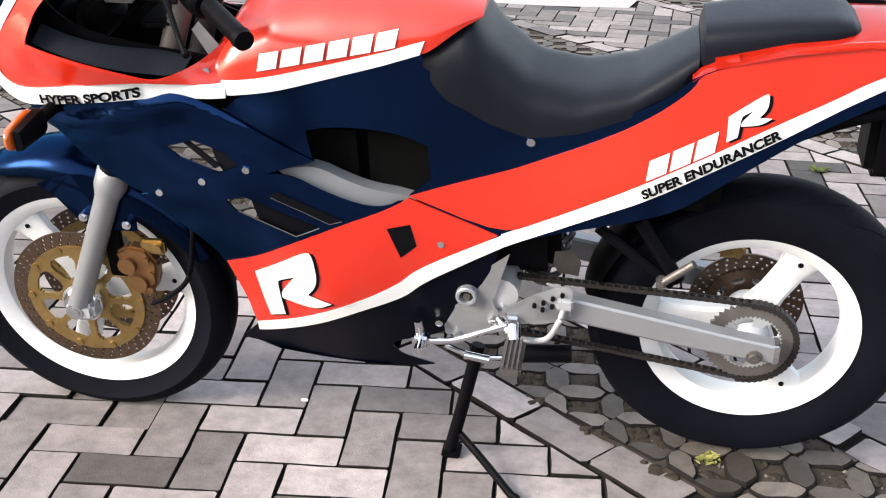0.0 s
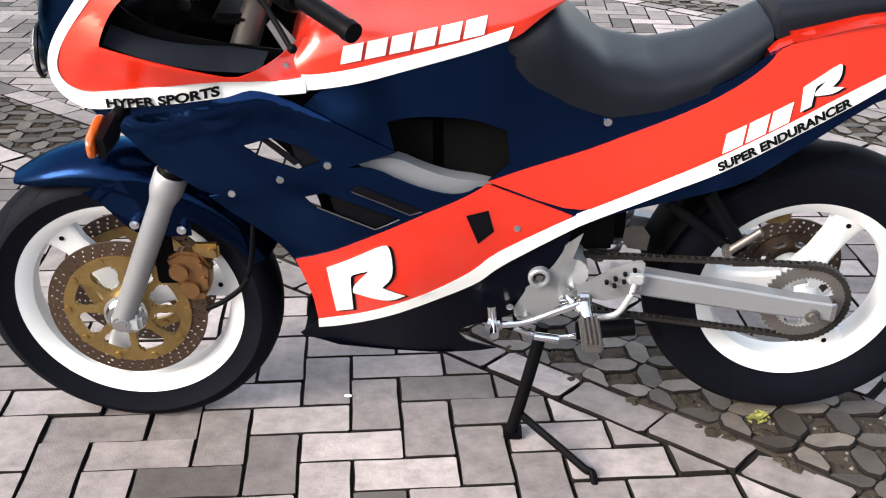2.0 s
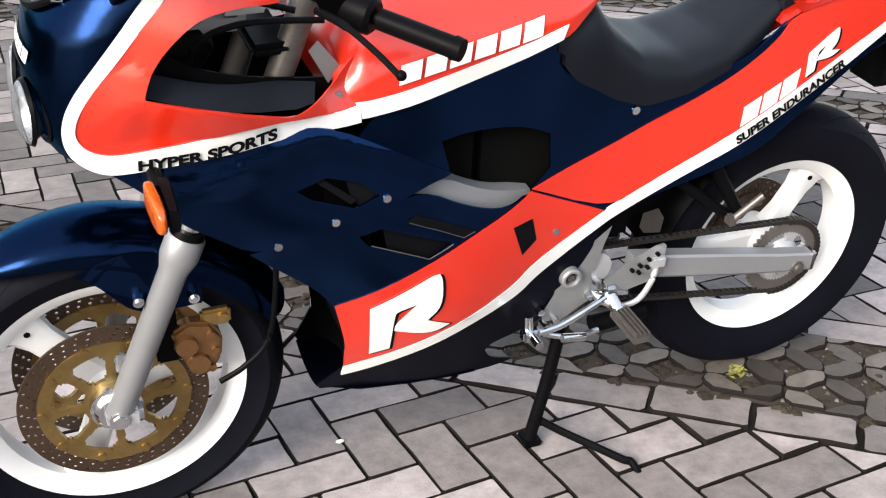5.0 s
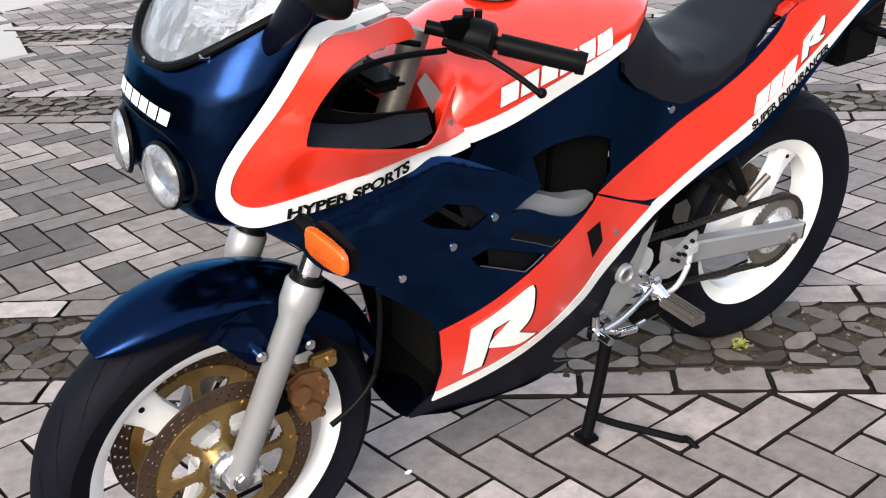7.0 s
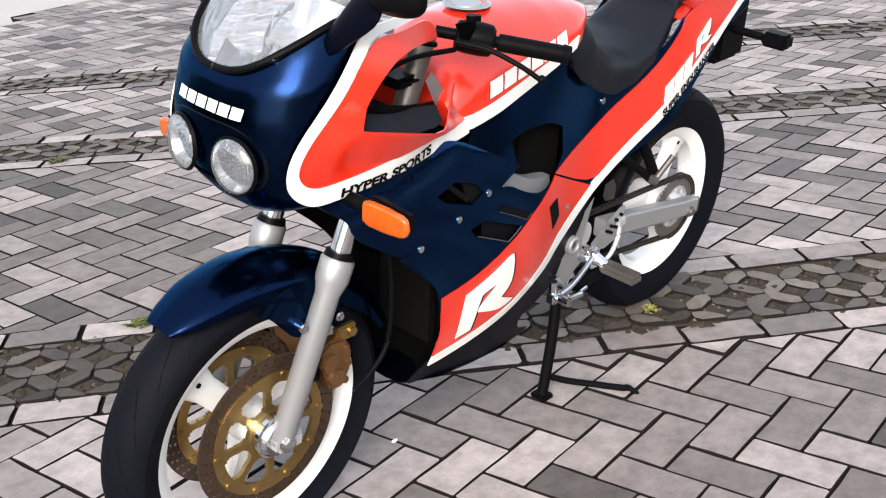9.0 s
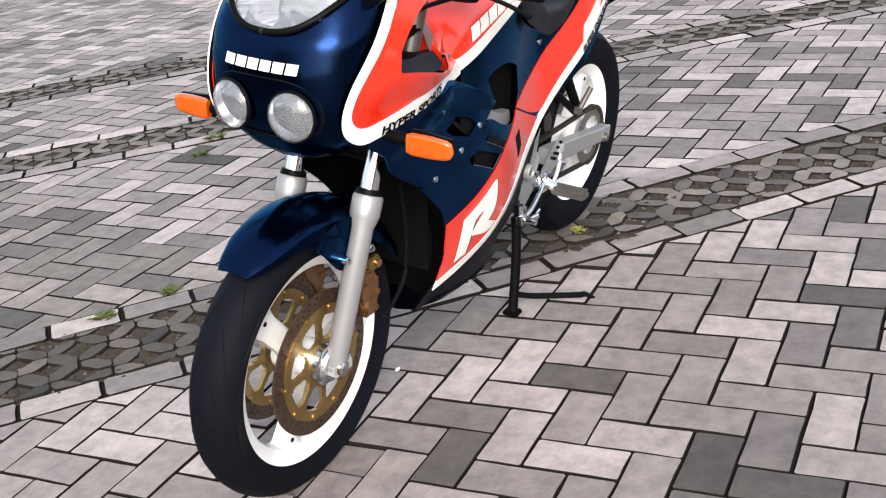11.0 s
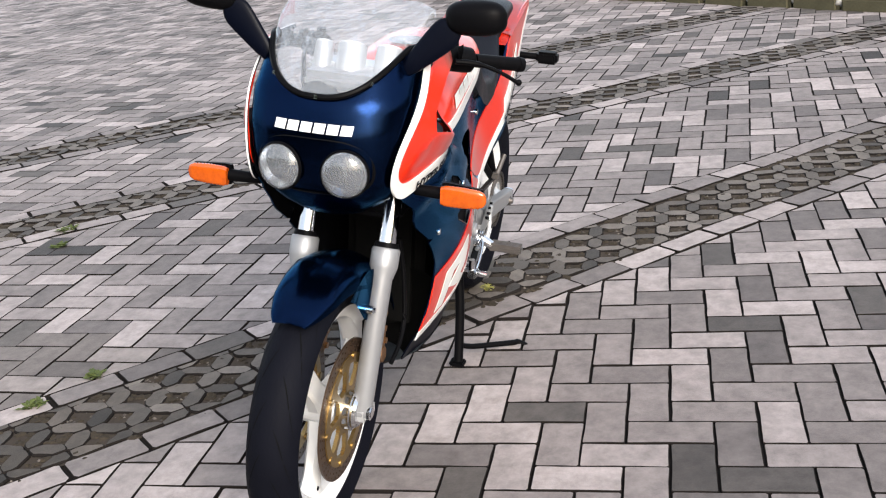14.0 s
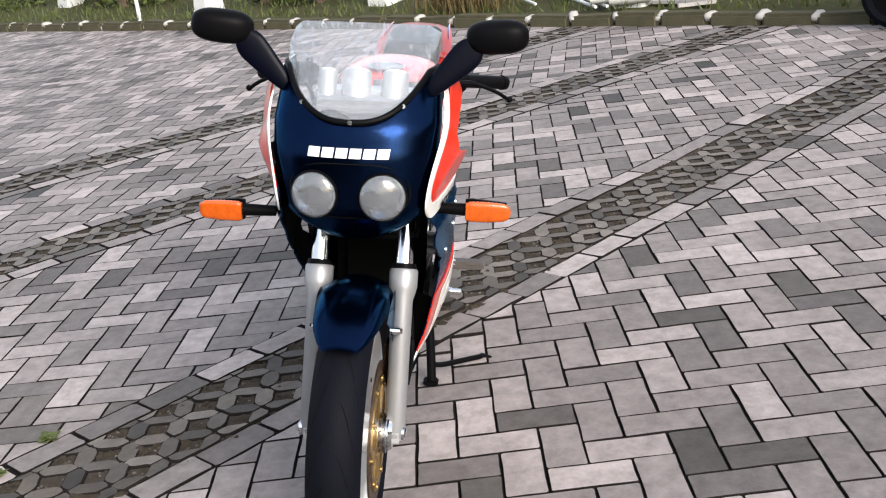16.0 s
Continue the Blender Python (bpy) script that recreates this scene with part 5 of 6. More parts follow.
for k in range(6):
    bm = bmesh.new()
    y0, y1 = 0.086 - 0.172 * k / 6, 0.086 - 0.172 * (k + 0.85) / 6
    rows = []
    for z in (0.974, 0.984, 0.994):
        row = []
        for i in range(5):
            y = y0 + (y1 - y0) * i / 4 - (z - 0.974) * 0.15
            best = min(range(-80, 81), key=lambda a: abs(cowl_point(radians(a), z).y - y))
            row.append((cowl_point(radians(best), z).x - 0.003, y, z))
        rows.append(row)
    loft(bm, rows, caps=False)
    part("nose_mark", bm, WHITE, cowl, "white block mark" if k == 0 else "", 0)

# ---- the paved yard ----
M0, TURN = 0.1085, radians(4.5)
AX, BX = Vector((math.cos(TURN), math.sin(TURN))), Vector((-math.sin(TURN), math.cos(TURN)))
ORIGIN = AX * (-0.0755 * M0) + BX * (0.296 * M0)
N1 = Vector((0.652, 0.758))
D1 = Vector((0.758, -0.652))
N2 = Vector((0.727, 0.687))
D2 = Vector((0.687, -0.727))
EDGE1, EDGE2, EDGE3 = (0.172, 0.735), (2.310, 2.820), (3.790, 4.300)
STRIPS = ((N1, D1, EDGE1), (N2, D2, EDGE2), (N2, D2, EDGE3))
KERB0, KDIR = Vector((5.5015, -2.3676)), Vector((0.583, 0.8125))
KNORM = Vector((0.8125, -0.583))


APRON = ((-30, 4.9), (-2.4, 4.85), (-0.03, 4.72), (0.45, 4.75), (0.75, 6.2), (2.2, 6.35), (2.5, 7.0), (3.4, 7.1), (3.6, 9.2), (4.1, 9.3), (5.6, 10.6), (9.0, 14.0), (17.0, 20.0))


def apron_edge(x):
    return interp(x, [p[0] for p in APRON], [p[1] for p in APRON])


def swell(x, y):
    """Gentle unevenness of the yard, highest under the rear wheel."""
    return 0.029 * math.exp(-((x - 0.70) ** 2 + (y - 0.0) ** 2) / 0.06) - 0.013 * math.exp(-((x + 0.67) ** 2 + (y - 0.0) ** 2) / 0.035) + 0.004 * noise.noise(Vector((x * 1.3, y * 1.3, 0)))


def clip_poly(poly, n, d, keep_below):
    """The part of a polygon on one side of the line n.p = d."""
    out = []
    for i, p in enumerate(poly):
        q = poly[(i + 1) % len(poly)]
        a, b = n.dot(p) - d, n.dot(q) - d
        if not keep_below:
            a, b = -a, -b
        if a <= 0:
            out.append(p)
        if (a < 0 < b) or (b < 0 < a):
            out.append(p.lerp(q, a / (a - b)))
    return out


def area(poly):
    return 0.5 * abs(sum(p.x * q.y - q.x * p.y for p, q in zip(poly, poly[1:] + poly[:1])))


def ragged(poly, rnd, rough=0.0016, chip=0.0036):
    """The outline of a worn block: corners knocked off, edges a little uneven."""
    out = []
    n = len(poly)
    for i, p in enumerate(poly):
        q = poly[(i + 1) % n]
        d = q - p
        size = d.length
        if size < 0.03:
            out.append(p)
            continue
        d /= size
        side = Vector((-d.y, d.x))
        cut = chip * rnd.uniform(0.5, 1.6)
        steps = [cut] + [size * f + rnd.uniform(-0.01, 0.01) for f in ((0.35, 0.68) if size > 0.15 else (0.5,))] + [size - chip * rnd.uniform(0.5, 1.6)]
        for k, s in enumerate(steps):
            out.append(p + d * s + side * (rnd.uniform(-0.4, 1.0) * rough if 0 < k < len(steps) - 1 else 0))
    return out


def block(verts, faces, poly, z, deep=0.03, worn=0.0023, tilt=(0, 0)):
    """A paving block with worn edges from its plan polygon."""
    c = sum(poly, Vector((0, 0))) / len(poly)
    base, n = len(verts), len(poly)
    for inset, dz in ((worn, 0.0), (worn * 0.25, -worn * 0.8), (0, -deep)):
        for p in poly:
            d = p - c
            q = p - d.normalized() * inset * 1.3
            verts.append((q.x, q.y, z + dz + (q.x - c.x) * tilt[0] + (q.y - c.y) * tilt[1]))
    faces.append(tuple(range(base, base + n)))
    for r in (0, 1):
        for k in range(n):
            k2 = (k + 1) % n
            faces.append((base + r * n + k, base + (r + 1) * n + k, base + (r + 1) * n + k2, base + r * n + k2))


def plan_mesh(name, verts, faces, mat, dirt=None):
    """A mesh from corners and faces; with dirt, its upright side faces carry it."""
    me = bpy.data.meshes.new(name)
    me.from_pydata(verts, [], faces)
    me.materials.append(mat)
    if dirt:
        me.materials.append(dirt)
        for f in me.polygons:
            if abs(f.normal.z) < 0.9:
                f.material_index = 1
    return me


rng = random.Random(7)
ground = bpy.data.meshes.new("ground")
gv, gf = [], []
cells = [-400, -60, -12, -8, -6] + [-4 + 0.2 * i for i in range(15)] + [-1 + 0.06 * i for i in range(50)] + [2 + 0.2 * i for i in range(31)] + [12, 20, 60, 400]
for y in cells:
    for x in cells:
        gv.append((x, y, -0.0075 + (swell(x, y) if abs(x) < 9 and abs(y) < 9 else 0)))
w = len(cells)
for j in range(w - 1):
    for i in range(w - 1):
        gf.append((j * w + i, j * w + i + 1, (j + 1) * w + i + 1, (j + 1) * w + i))
ground.from_pydata(gv, [], gf)
ground.materials.append(JOINT)
ground.materials.append(CONCRETE)
for f in ground.polygons:
    if f.center.x < -12 or f.center.y < -12 or f.center.x > 20:
        f.material_index = 1
tagged(new("ground", ground), "dark earth between and under the paving", "ground", kind="structure")

pavement = new("pavement")
tagged(pavement, "grey concrete block paving laid in a herringbone", "pavement", kind="structure")
DARK = {(-2, -5), (-5, -8), (-6, -3), (8, -9), (3, -10), (4, -13), (-5, -10)}


def clip_zone(poly, k):
    if k == 0:
        return clip_poly(poly, N1, EDGE1[0] - 0.003, True)
    if k == 1:
        return clip_poly(clip_poly(poly, N1, EDGE1[1] + 0.003, False), N2, EDGE2[0] - 0.003, True)
    if k == 2:
        return clip_poly(clip_poly(poly, N2, EDGE2[1] + 0.003, False), N2, EDGE3[0] - 0.003, True)
    return clip_poly(poly, N2, EDGE3[1] + 0.003, False)


def lattice(k):
    """Axes of the herringbone in each of the four fields."""
    t = TURN + radians((0, -3.5, -8, -8)[k])
    a, b = Vector((math.cos(t), math.sin(t))), Vector((-math.sin(t), math.cos(t)))
    return a, b


far_v, far_f, dark_v, dark_f, mid_v, mid_f = [], [], [], [], [], []
near = []
for k in (0, 1, 2, 3):
    a, b = lattice(k)
    for i in range(-90, 180):
        for j in range(-110, 160):
            s = (i + j) % 4
            if s not in (1, 3):
                continue
            c = ORIGIN + (a * (i + (1 if s == 3 else 0.5)) + b * (j + (0.5 if s == 3 else 1))) * M0
            if not (-8.5 < c.x < 18 and -9.5 < c.y < 15) or (c - KERB0).dot(KNORM) > -0.02 or c.y > apron_edge(c.x):
                continue
            h, v = (1.0, 0.5) if s == 3 else (0.5, 1.0)
            g = 0.0016
            poly = [c + a * (u * (h * M0 - g)) + b * (t * (v * M0 - g)) for u, t in ((-1, -1), (1, -1), (1, 1), (-1, 1))]
            cut = clip_zone(poly, k)
            if len(cut) < 3 or area(cut) < 0.0004:
                continue
            whole = len(cut) == 4 and abs(area(cut) - area(poly)) < 1e-6
            z = swell(c.x, c.y) + rng.uniform(-0.0008, 0.0012)
            tilt = (rng.uniform(-0.006, 0.006), rng.uniform(-0.006, 0.006))
            jit = Vector((rng.uniform(-0.0012, 0.0012), rng.uniform(-0.0012, 0.0012)))
            dark = (k == 0 and (i, j) in DARK) or (rng.random() < (0.02 if k == 0 else 0.06) and c.length > (2.5 if k == 0 else 1.0))
            if k == 0 and whole and -1.0 < c.x < 1.15 and -1.75 < c.y < 0.15 and len(near) < 290:
                near.append((c + jit, z, tilt, s, dark, math.atan2(a.y, a.x)))
                continue
            cut = [p + jit for p in cut]
            if c.length < 4.5:
                cut = ragged(cut, rng)
            if dark:
                block(dark_v, dark_f, cut, z, tilt=tilt)
            # a darker paver tone towards the front left of the yard
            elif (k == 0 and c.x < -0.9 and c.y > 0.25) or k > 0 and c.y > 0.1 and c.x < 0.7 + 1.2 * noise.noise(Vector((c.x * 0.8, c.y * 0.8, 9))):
                block(mid_v, mid_f, cut, z, tilt=tilt)
            else:
                block(far_v, far_f, cut, z, tilt=tilt)
# border courses along both strips
border_v, border_f = [], []
for n, d, (e0, e1) in STRIPS:
    for e in (e0 + 0.055, e1 - 0.055):
        for q in range(-80, 48):
            c = n * e + d * (q * 0.2165 + 0.05 + (0.09 if e > e0 + 0.1 else 0))
            if (c - KERB0).dot(KNORM) > -0.1 or c.y > min(15, apron_edge(c.x)) or c.x < -8.5:
                continue
            hl, hw = 0.1045 + rng.uniform(-0.002, 0.002), 0.052
            turn = rng.uniform(-0.02, 0.02)
            dd = (d + n * turn).normalized()
            nn = Vector((-dd.y, dd.x))
            poly = [c + dd * (u * hl) + nn * (t * hw) for u, t in ((-1, -1), (1, -1), (1, 1), (-1, 1))]
            z = swell(c.x, c.y) + rng.uniform(0.0, 0.005)
            target = (dark_v, dark_f) if rng.random() < 0.05 else (border_v, border_f)
            block(*target, ragged(poly, rng, 0.003, 0.008) if c.length < 5 else poly, z, tilt=(rng.uniform(-0.02, 0.02), rng.uniform(-0.02, 0.02)))
# openwork blocks with earth pockets inside the strips
open_v, open_f, mud_v, mud_f = [], [], [], []
G, POCKET = 0.1205, Vector((0.650, -0.105))
BAR = 0.0305
for n, d, (e0, e1) in STRIPS:
    lo, hi = e0 + 0.112, e1 - 0.112
    for i in range(-90, 115):
        for j in range(-90, 130):
            for o in (0, 1):
                p, q = (AX, BX) if o == 0 else (BX, AX)
                c = POCKET + AX * (i * G) + BX * (j * G) + q * (G / 2)
                c += Vector((rng.gauss(0, 0.0022), rng.gauss(0, 0.0022)))
                if not (lo - 0.02 < n.dot(c) < hi + 0.02) or (c - KERB0).dot(KNORM) > -0.1 or c.y > min(15, apron_edge(c.x)) or c.x < -8.5:
                    continue
                L, W = G / 2 - 0.0012, BAR + rng.uniform(-0.002, 0.002)
                tip = W * 0.86
                shape = [(-L, -0.1 * W), (-L + 0.45 * tip, -0.62 * W), (-L + tip, -0.96 * W), (-0.3 * L, -W), (0.3 * L, -W), (L - tip, -0.96 * W), (L - 0.45 * tip, -0.62 * W), (L, -0.1 * W)]
                shape += [(-u, -t) for u, t in shape]
                poly = [c + p * (u + rng.gauss(0, 0.0012)) + q * (t + rng.gauss(0, 0.0012)) for u, t in shape]
                if o == 1:
                    poly = poly[::-1]
                poly = clip_poly(clip_poly(poly, n, lo, False), n, hi, True)
                if len(poly) < 3 or area(poly) < 0.0006:
                    continue
                muddy = c.x + 0.5 * noise.noise(Vector((c.x, c.y, 4))) < -0.35
                block(*((mud_v, mud_f) if muddy else (open_v, open_f)), poly, swell(c.x, c.y) + rng.uniform(0.001, 0.006), worn=0.0050, tilt=(rng.uniform(-0.04, 0.04), rng.uniform(-0.04, 0.04)))
for name, vs, fs, mat, label in (("paver_field", far_v, far_f, PAVER, "grey herringbone pavers"), ("damp_pavers", mid_v, mid_f, MIDPAVER, "darker herringbone pavers"), ("dark_pavers", dark_v, dark_f, DARKPAVER, "darker stained pavers"),
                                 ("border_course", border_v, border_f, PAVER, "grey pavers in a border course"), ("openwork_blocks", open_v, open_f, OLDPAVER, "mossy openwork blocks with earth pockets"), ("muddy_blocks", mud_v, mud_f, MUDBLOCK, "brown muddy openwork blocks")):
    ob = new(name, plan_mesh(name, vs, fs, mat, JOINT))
    ob.parent = pavement
    tagged(ob, label, kind="stuff")

# earth in the pockets of the strips
soil_v, soil_f = [], []
for n, d, (e0, e1) in STRIPS:
    lo, hi = e0 + 0.10, e1 - 0.10
    rows, cols = 10, 480
    base = len(soil_v)
    for r in range(rows + 1):
        for q in range(cols + 1):
            p = n * (lo + (hi - lo) * r / rows) + d * (-14.0 + 20.0 * q / cols)
            soil_v.append((p.x, p.y, swell(p.x, p.y) - 0.0035 + 0.005 * noise.noise(Vector((p.x * 14, p.y * 14, 3)))))
    for r in range(rows):
        for q in range(cols):
            a0 = base + r * (cols + 1) + q
            soil_f.append((a0, a0 + 1, a0 + cols + 2, a0 + cols + 1))
tagged(new("soil", plan_mesh("soil", soil_v, soil_f, SOIL)), "damp brown earth in the strip pockets", "soil", kind="stuff")
peb_v, peb_f = [], []
for _ in range(2600):
    n, d, (e0, e1) = STRIPS[rng.random() < 0.3]
    p = n * rng.uniform(e0 + 0.12, e1 - 0.12) + d * rng.uniform(-2.0, 3.2)
    r = rng.uniform(0.003, 0.008)
    base = len(peb_v)
    z = swell(p.x, p.y) - 0.004
    for u, v, t in ((1, 0, 0), (-1, 0, 0), (0, 1, 0), (0, -1, 0), (0, 0, 0.8), (0, 0, -0.8)):
        peb_v.append((p.x + u * r * rng.uniform(0.7, 1.2), p.y + v * r * rng.uniform(0.7, 1.2), z + t * r))
    for f3 in ((0, 2, 4), (2, 1, 4), (1, 3, 4), (3, 0, 4), (2, 0, 5), (1, 2, 5), (3, 1, 5), (0, 3, 5)):
        peb_f.append(tuple(base + q for q in f3))
tagged(new("gravel", plan_mesh("gravel", peb_v, peb_f, OLDPAVER)), "small grey gravel in the earth pockets", "gravel", kind="stuff")


# ---- weeds ----
def leaf_clump(name, x, y, n, size, mat, label):
    vs, fs = [], []
    for _ in range(n):
        a, l = rng.uniform(0, 6.283), size * rng.uniform(0.5, 1.0)
        d = Vector((math.cos(a), math.sin(a)))
        sd = Vector((-d.y, d.x)) * l * rng.uniform(0.18, 0.34)
        o = Vector((x, y)) + Vector((rng.uniform(-1, 1), rng.uniform(-1, 1))) * size * 0.8
        z = swell(x, y) + 0.002
        base = len(vs)
        up = rng.uniform(0.1, 0.5)
        for t, wd, zz in ((0, 0, 0), (0.4, 1, up * 0.7), (0.4, -1, up * 0.7), (1, 0, up * 0.8)):
            p = o + d * (l * t) + sd * wd
            vs.append((p.x, p.y, z + zz * l))
        fs += [(base, base + 1, base + 3, base + 2)]
    ob = new(name, plan_mesh(name, vs, fs, mat))
    tagged(ob, label, "weed")


leaf_clump("weed", 0.645, -0.085, 26, 0.026, WEED, "small yellow-green weed between paving blocks")
leaf_clump("weed", -0.02, 1.02, 60, 0.03, LEAF, "green weed in an earth pocket")
leaf_clump("weed", -0.22, 1.10, 50, 0.03, LEAF, "green weed in an earth pocket")
leaf_clump("weed", 1.15, 1.9, 60, 0.03, LEAF, "green weed in an earth pocket")
leaf_clump("weed", 1.35, 2.0, 60, 0.035, LEAF, "green weed in an earth pocket")
leaf_clump("weed", 0.55, 2.9, 60, 0.035, LEAF, "green weed in an earth pocket")

# ---- concrete apron, kerb and verge ----
bm = bmesh.new()
loft(bm, [[(x, y + (60 - y) * k / 6, 0.0) for k in range(7)] for x, y in APRON + ((60, 45),)], caps=False)
part("concrete_apron", bm, CONCRETE, None, "", 0)
tagged(bpy.data.objects["concrete_apron"], "pale worn concrete apron past the paving", "apron", kind="structure")

bm = bmesh.new()
loft(bm, [[(x, y + 0.15 * noise.noise(Vector((x, y, 2))), 0.004) for y in (6.07, 6.3, 6.6, 6.95)] for x in [-30 + 1.28 * k for k in range(25)]], caps=False)
tagged(part("gutter", bm, MOSSY, None, "", 0), "dark damp gutter across the concrete apron", "gutter", kind="structure")

kerb = new("kerb")
tagged(kerb, "low row of weathered concrete kerb stones", "kerb", kind="structure")
stone = bmesh.new()
box(stone, -0.20, 0.20, -0.08, 0.08, -0.04, 0.095, 0.025)
stone_ob = part("kerb_stone", stone, MOSSY, kerb)
ang = math.atan2(KDIR.y, KDIR.x)
for q in range(-22, 46):
    p = KERB0 + KDIR * (q * 0.415)
    ob = stone_ob if q == -22 else new("kerb_stone", stone_ob.data)
    ob.parent = kerb
    ob.matrix_basis = pose(p.x, p.y, rng.uniform(-0.02, 0.01), rng.uniform(-2, 2), rng.uniform(-2, 2), math.degrees(ang) + rng.uniform(-2, 2))
lump = bmesh.new()
bmesh.ops.create_icosphere(lump, subdivisions=2, radius=0.05)
for v in lump.verts:
    v.co = Vector((v.co.x * 0.9, v.co.y * 1.5, v.co.z * 0.9)) * (1 + 0.25 * noise.noise(v.co * 30))
lump_ob = part("mortar_lump", lump, CONCRETE, kerb, "pale mortar between kerb stones", 60)
for q in range(-22, 46):
    p = KERB0 + KDIR * ((q + 0.5) * 0.415)
    ob = lump_ob if q == -22 else new("mortar_lump", lump_ob.data)
    ob.parent = kerb
    ob.matrix_basis = pose(p.x, p.y, 0.055 + rng.uniform(-0.02, 0.015), rng.uniform(-20, 20), rng.uniform(-20, 20), math.degrees(ang) + rng.uniform(-25, 25))
bm = bmesh.new()
rings = []
for i in range(61):
    p = KERB0 + KDIR * (-12 + 40 * i / 60)
    rings.append([(p.x + KNORM.x * o, p.y + KNORM.y * o, z + 0.05 * noise.noise(Vector((p.x, p.y, o)))) for o, z in ((0.07, 0.06), (0.6, 0.12), (1.5, 0.2), (3, 0.3), (6, 0.5), (14, 0.9), (40, 1.2))])
loft(bm, rings, caps=False)
part("verge", bm, GRASS, None, "", 60)
tagged(bpy.data.objects["verge"], "rough yellow-green grass verge behind the kerb", "verge", kind="structure")


def along(s, o):
    p = KERB0 + KDIR * s + KNORM * o
    return p.x, p.y


blades_v, blades_f = [], []
for _ in range(9000):
    x, y = along(rng.uniform(-10, 16), 0.1 + 3.2 * rng.random() ** 1.6)
    h = rng.uniform(0.03, 0.12)
    a = rng.uniform(0, 6.283)
    base = len(blades_v)
    z = 0.08 + 0.08 * ((Vector((x, y)) - KERB0).dot(KNORM))
    blades_v += [(x - 0.008 * math.cos(a), y - 0.008 * math.sin(a), z), (x + 0.008 * math.cos(a), y + 0.008 * math.sin(a), z), (x + rng.uniform(-0.05, 0.05), y + rng.uniform(-0.05, 0.05), z + h)]
    blades_f.append((base, base + 1, base + 2))
tagged(new("grass", plan_mesh("grass", blades_v, blades_f, LEAF)), "uneven tufts of grass on the verge", "grass", kind="stuff")


def shrub(x, y, h, n, seed):
    r = random.Random(seed)
    sh = new("shrub")
    sh.location = (x, y, 0.15)
    tagged(sh, "leafy garden shrub with thin dark stems", "shrub", group="shrubs on the verge")
    bm = bmesh.new()
    tips = []
    for _ in range(9):
        a = r.uniform(0, 6.283)
        top = Vector((math.cos(a) * h * r.uniform(0.1, 0.45), math.sin(a) * h * r.uniform(0.1, 0.45), h * r.uniform(0.7, 1.0)))
        tube(bm, [(math.cos(a) * 0.05, math.sin(a) * 0.05, -0.1), top * 0.5 + Vector((0, 0, 0.05)), top], [0.018, 0.012, 0.005], 6)
        tips.append(top)
    part("stem", bm, BARK, sh)
    vs, fs = [], []
    for _ in range(n):
        t = r.choice(tips) * r.uniform(0.25, 1.05) + Vector((r.gauss(0, 0.14), r.gauss(0, 0.14), r.gauss(0, 0.10)))
        d = Vector((r.gauss(0, 1), r.gauss(0, 1), r.gauss(0, 0.6))).normalized()
        s = d.cross(Vector((r.gauss(0, 1), r.gauss(0, 1), 1))).normalized()
        l = r.uniform(0.05, 0.13)
        base = len(vs)
        vs += [tuple(t), tuple(t + d * l * 0.5 + s * l * 0.2), tuple(t + d * l), tuple(t + d * l * 0.5 - s * l * 0.2)]
        fs.append((base, base + 1, base + 2, base + 3))
    ob = new("crown", plan_mesh("crown", vs, fs, LEAF))
    ob.parent = sh


for k, (s, o, h) in enumerate(((-6.0, 1.2, 1.2), (-4.0, 2.2, 1.5), (-2.6, 1.4, 1.0), (-0.6, 1.9, 1.3), (1.2, 0.9, 1.1), (2.0, 2.6, 1.6), (3.6, 1.5, 1.2), (5.2, 2.4, 1.5), (6.4, 1.2, 1.0), (8.0, 2.0, 1.5), (10.0, 1.5, 1.3), (12.0, 2.2, 1.5), (14.5, 1.6, 1.4))):
    x, y = along(s, o)
    shrub(x, y, h, 520, 40 + k)


def plinth(x, y, w, h, lean):
    p = new("plinth")
    p.matrix_world = pose(x, y, 0.1, 0, lean, math.degrees(ang))
    tagged(p, "white tapering plaster plinth on the verge", "plinth", group="plinths on the verge")
    bm = bmesh.new()
    rings = []
    for z, k in ((-0.05, 1.0), (0.02, 1.0), (0.25, 0.8), (h, 0.66)):
        rings.append([(u * w * k, v * w * k, z) for u, v in ((-1, -0.8), (-0.8, -1), (0.8, -1), (1, -0.8), (1, 0.8), (0.8, 1), (-0.8, 1), (-1, 0.8))])
    loft(bm, rings, closed=True)
    part("plinth_body", bm, PLASTER, p, "", 25)


for s, o, w, h in ((1.50, 0.42, 0.155, 0.6), (4.51, 0.62, 0.145, 0.6), (7.17, 0.52, 0.14, 0.6), (10.7, 1.0, 0.15, 0.6), (13.45, 1.0, 0.15, 0.6)):
    x, y = along(s, o)
    plinth(x, y, w, h, 0)


def rod_thing(name, ends, r, mat, label, category):
    """A straight pole lying on or leaning over the verge, from end to end (along, off, up)."""
    (s0, o0, z0), (s1, o1, z1) = ends
    bm = bmesh.new()
    a, b = along(s0, o0), along(s1, o1)
    tube(bm, [(a[0], a[1], z0), ((a[0] + b[0]) / 2, (a[1] + b[1]) / 2, (z0 + z1) / 2 + 0.004), (b[0], b[1], z1)], r)
    return tagged(part(name, bm, mat, None), label, category)


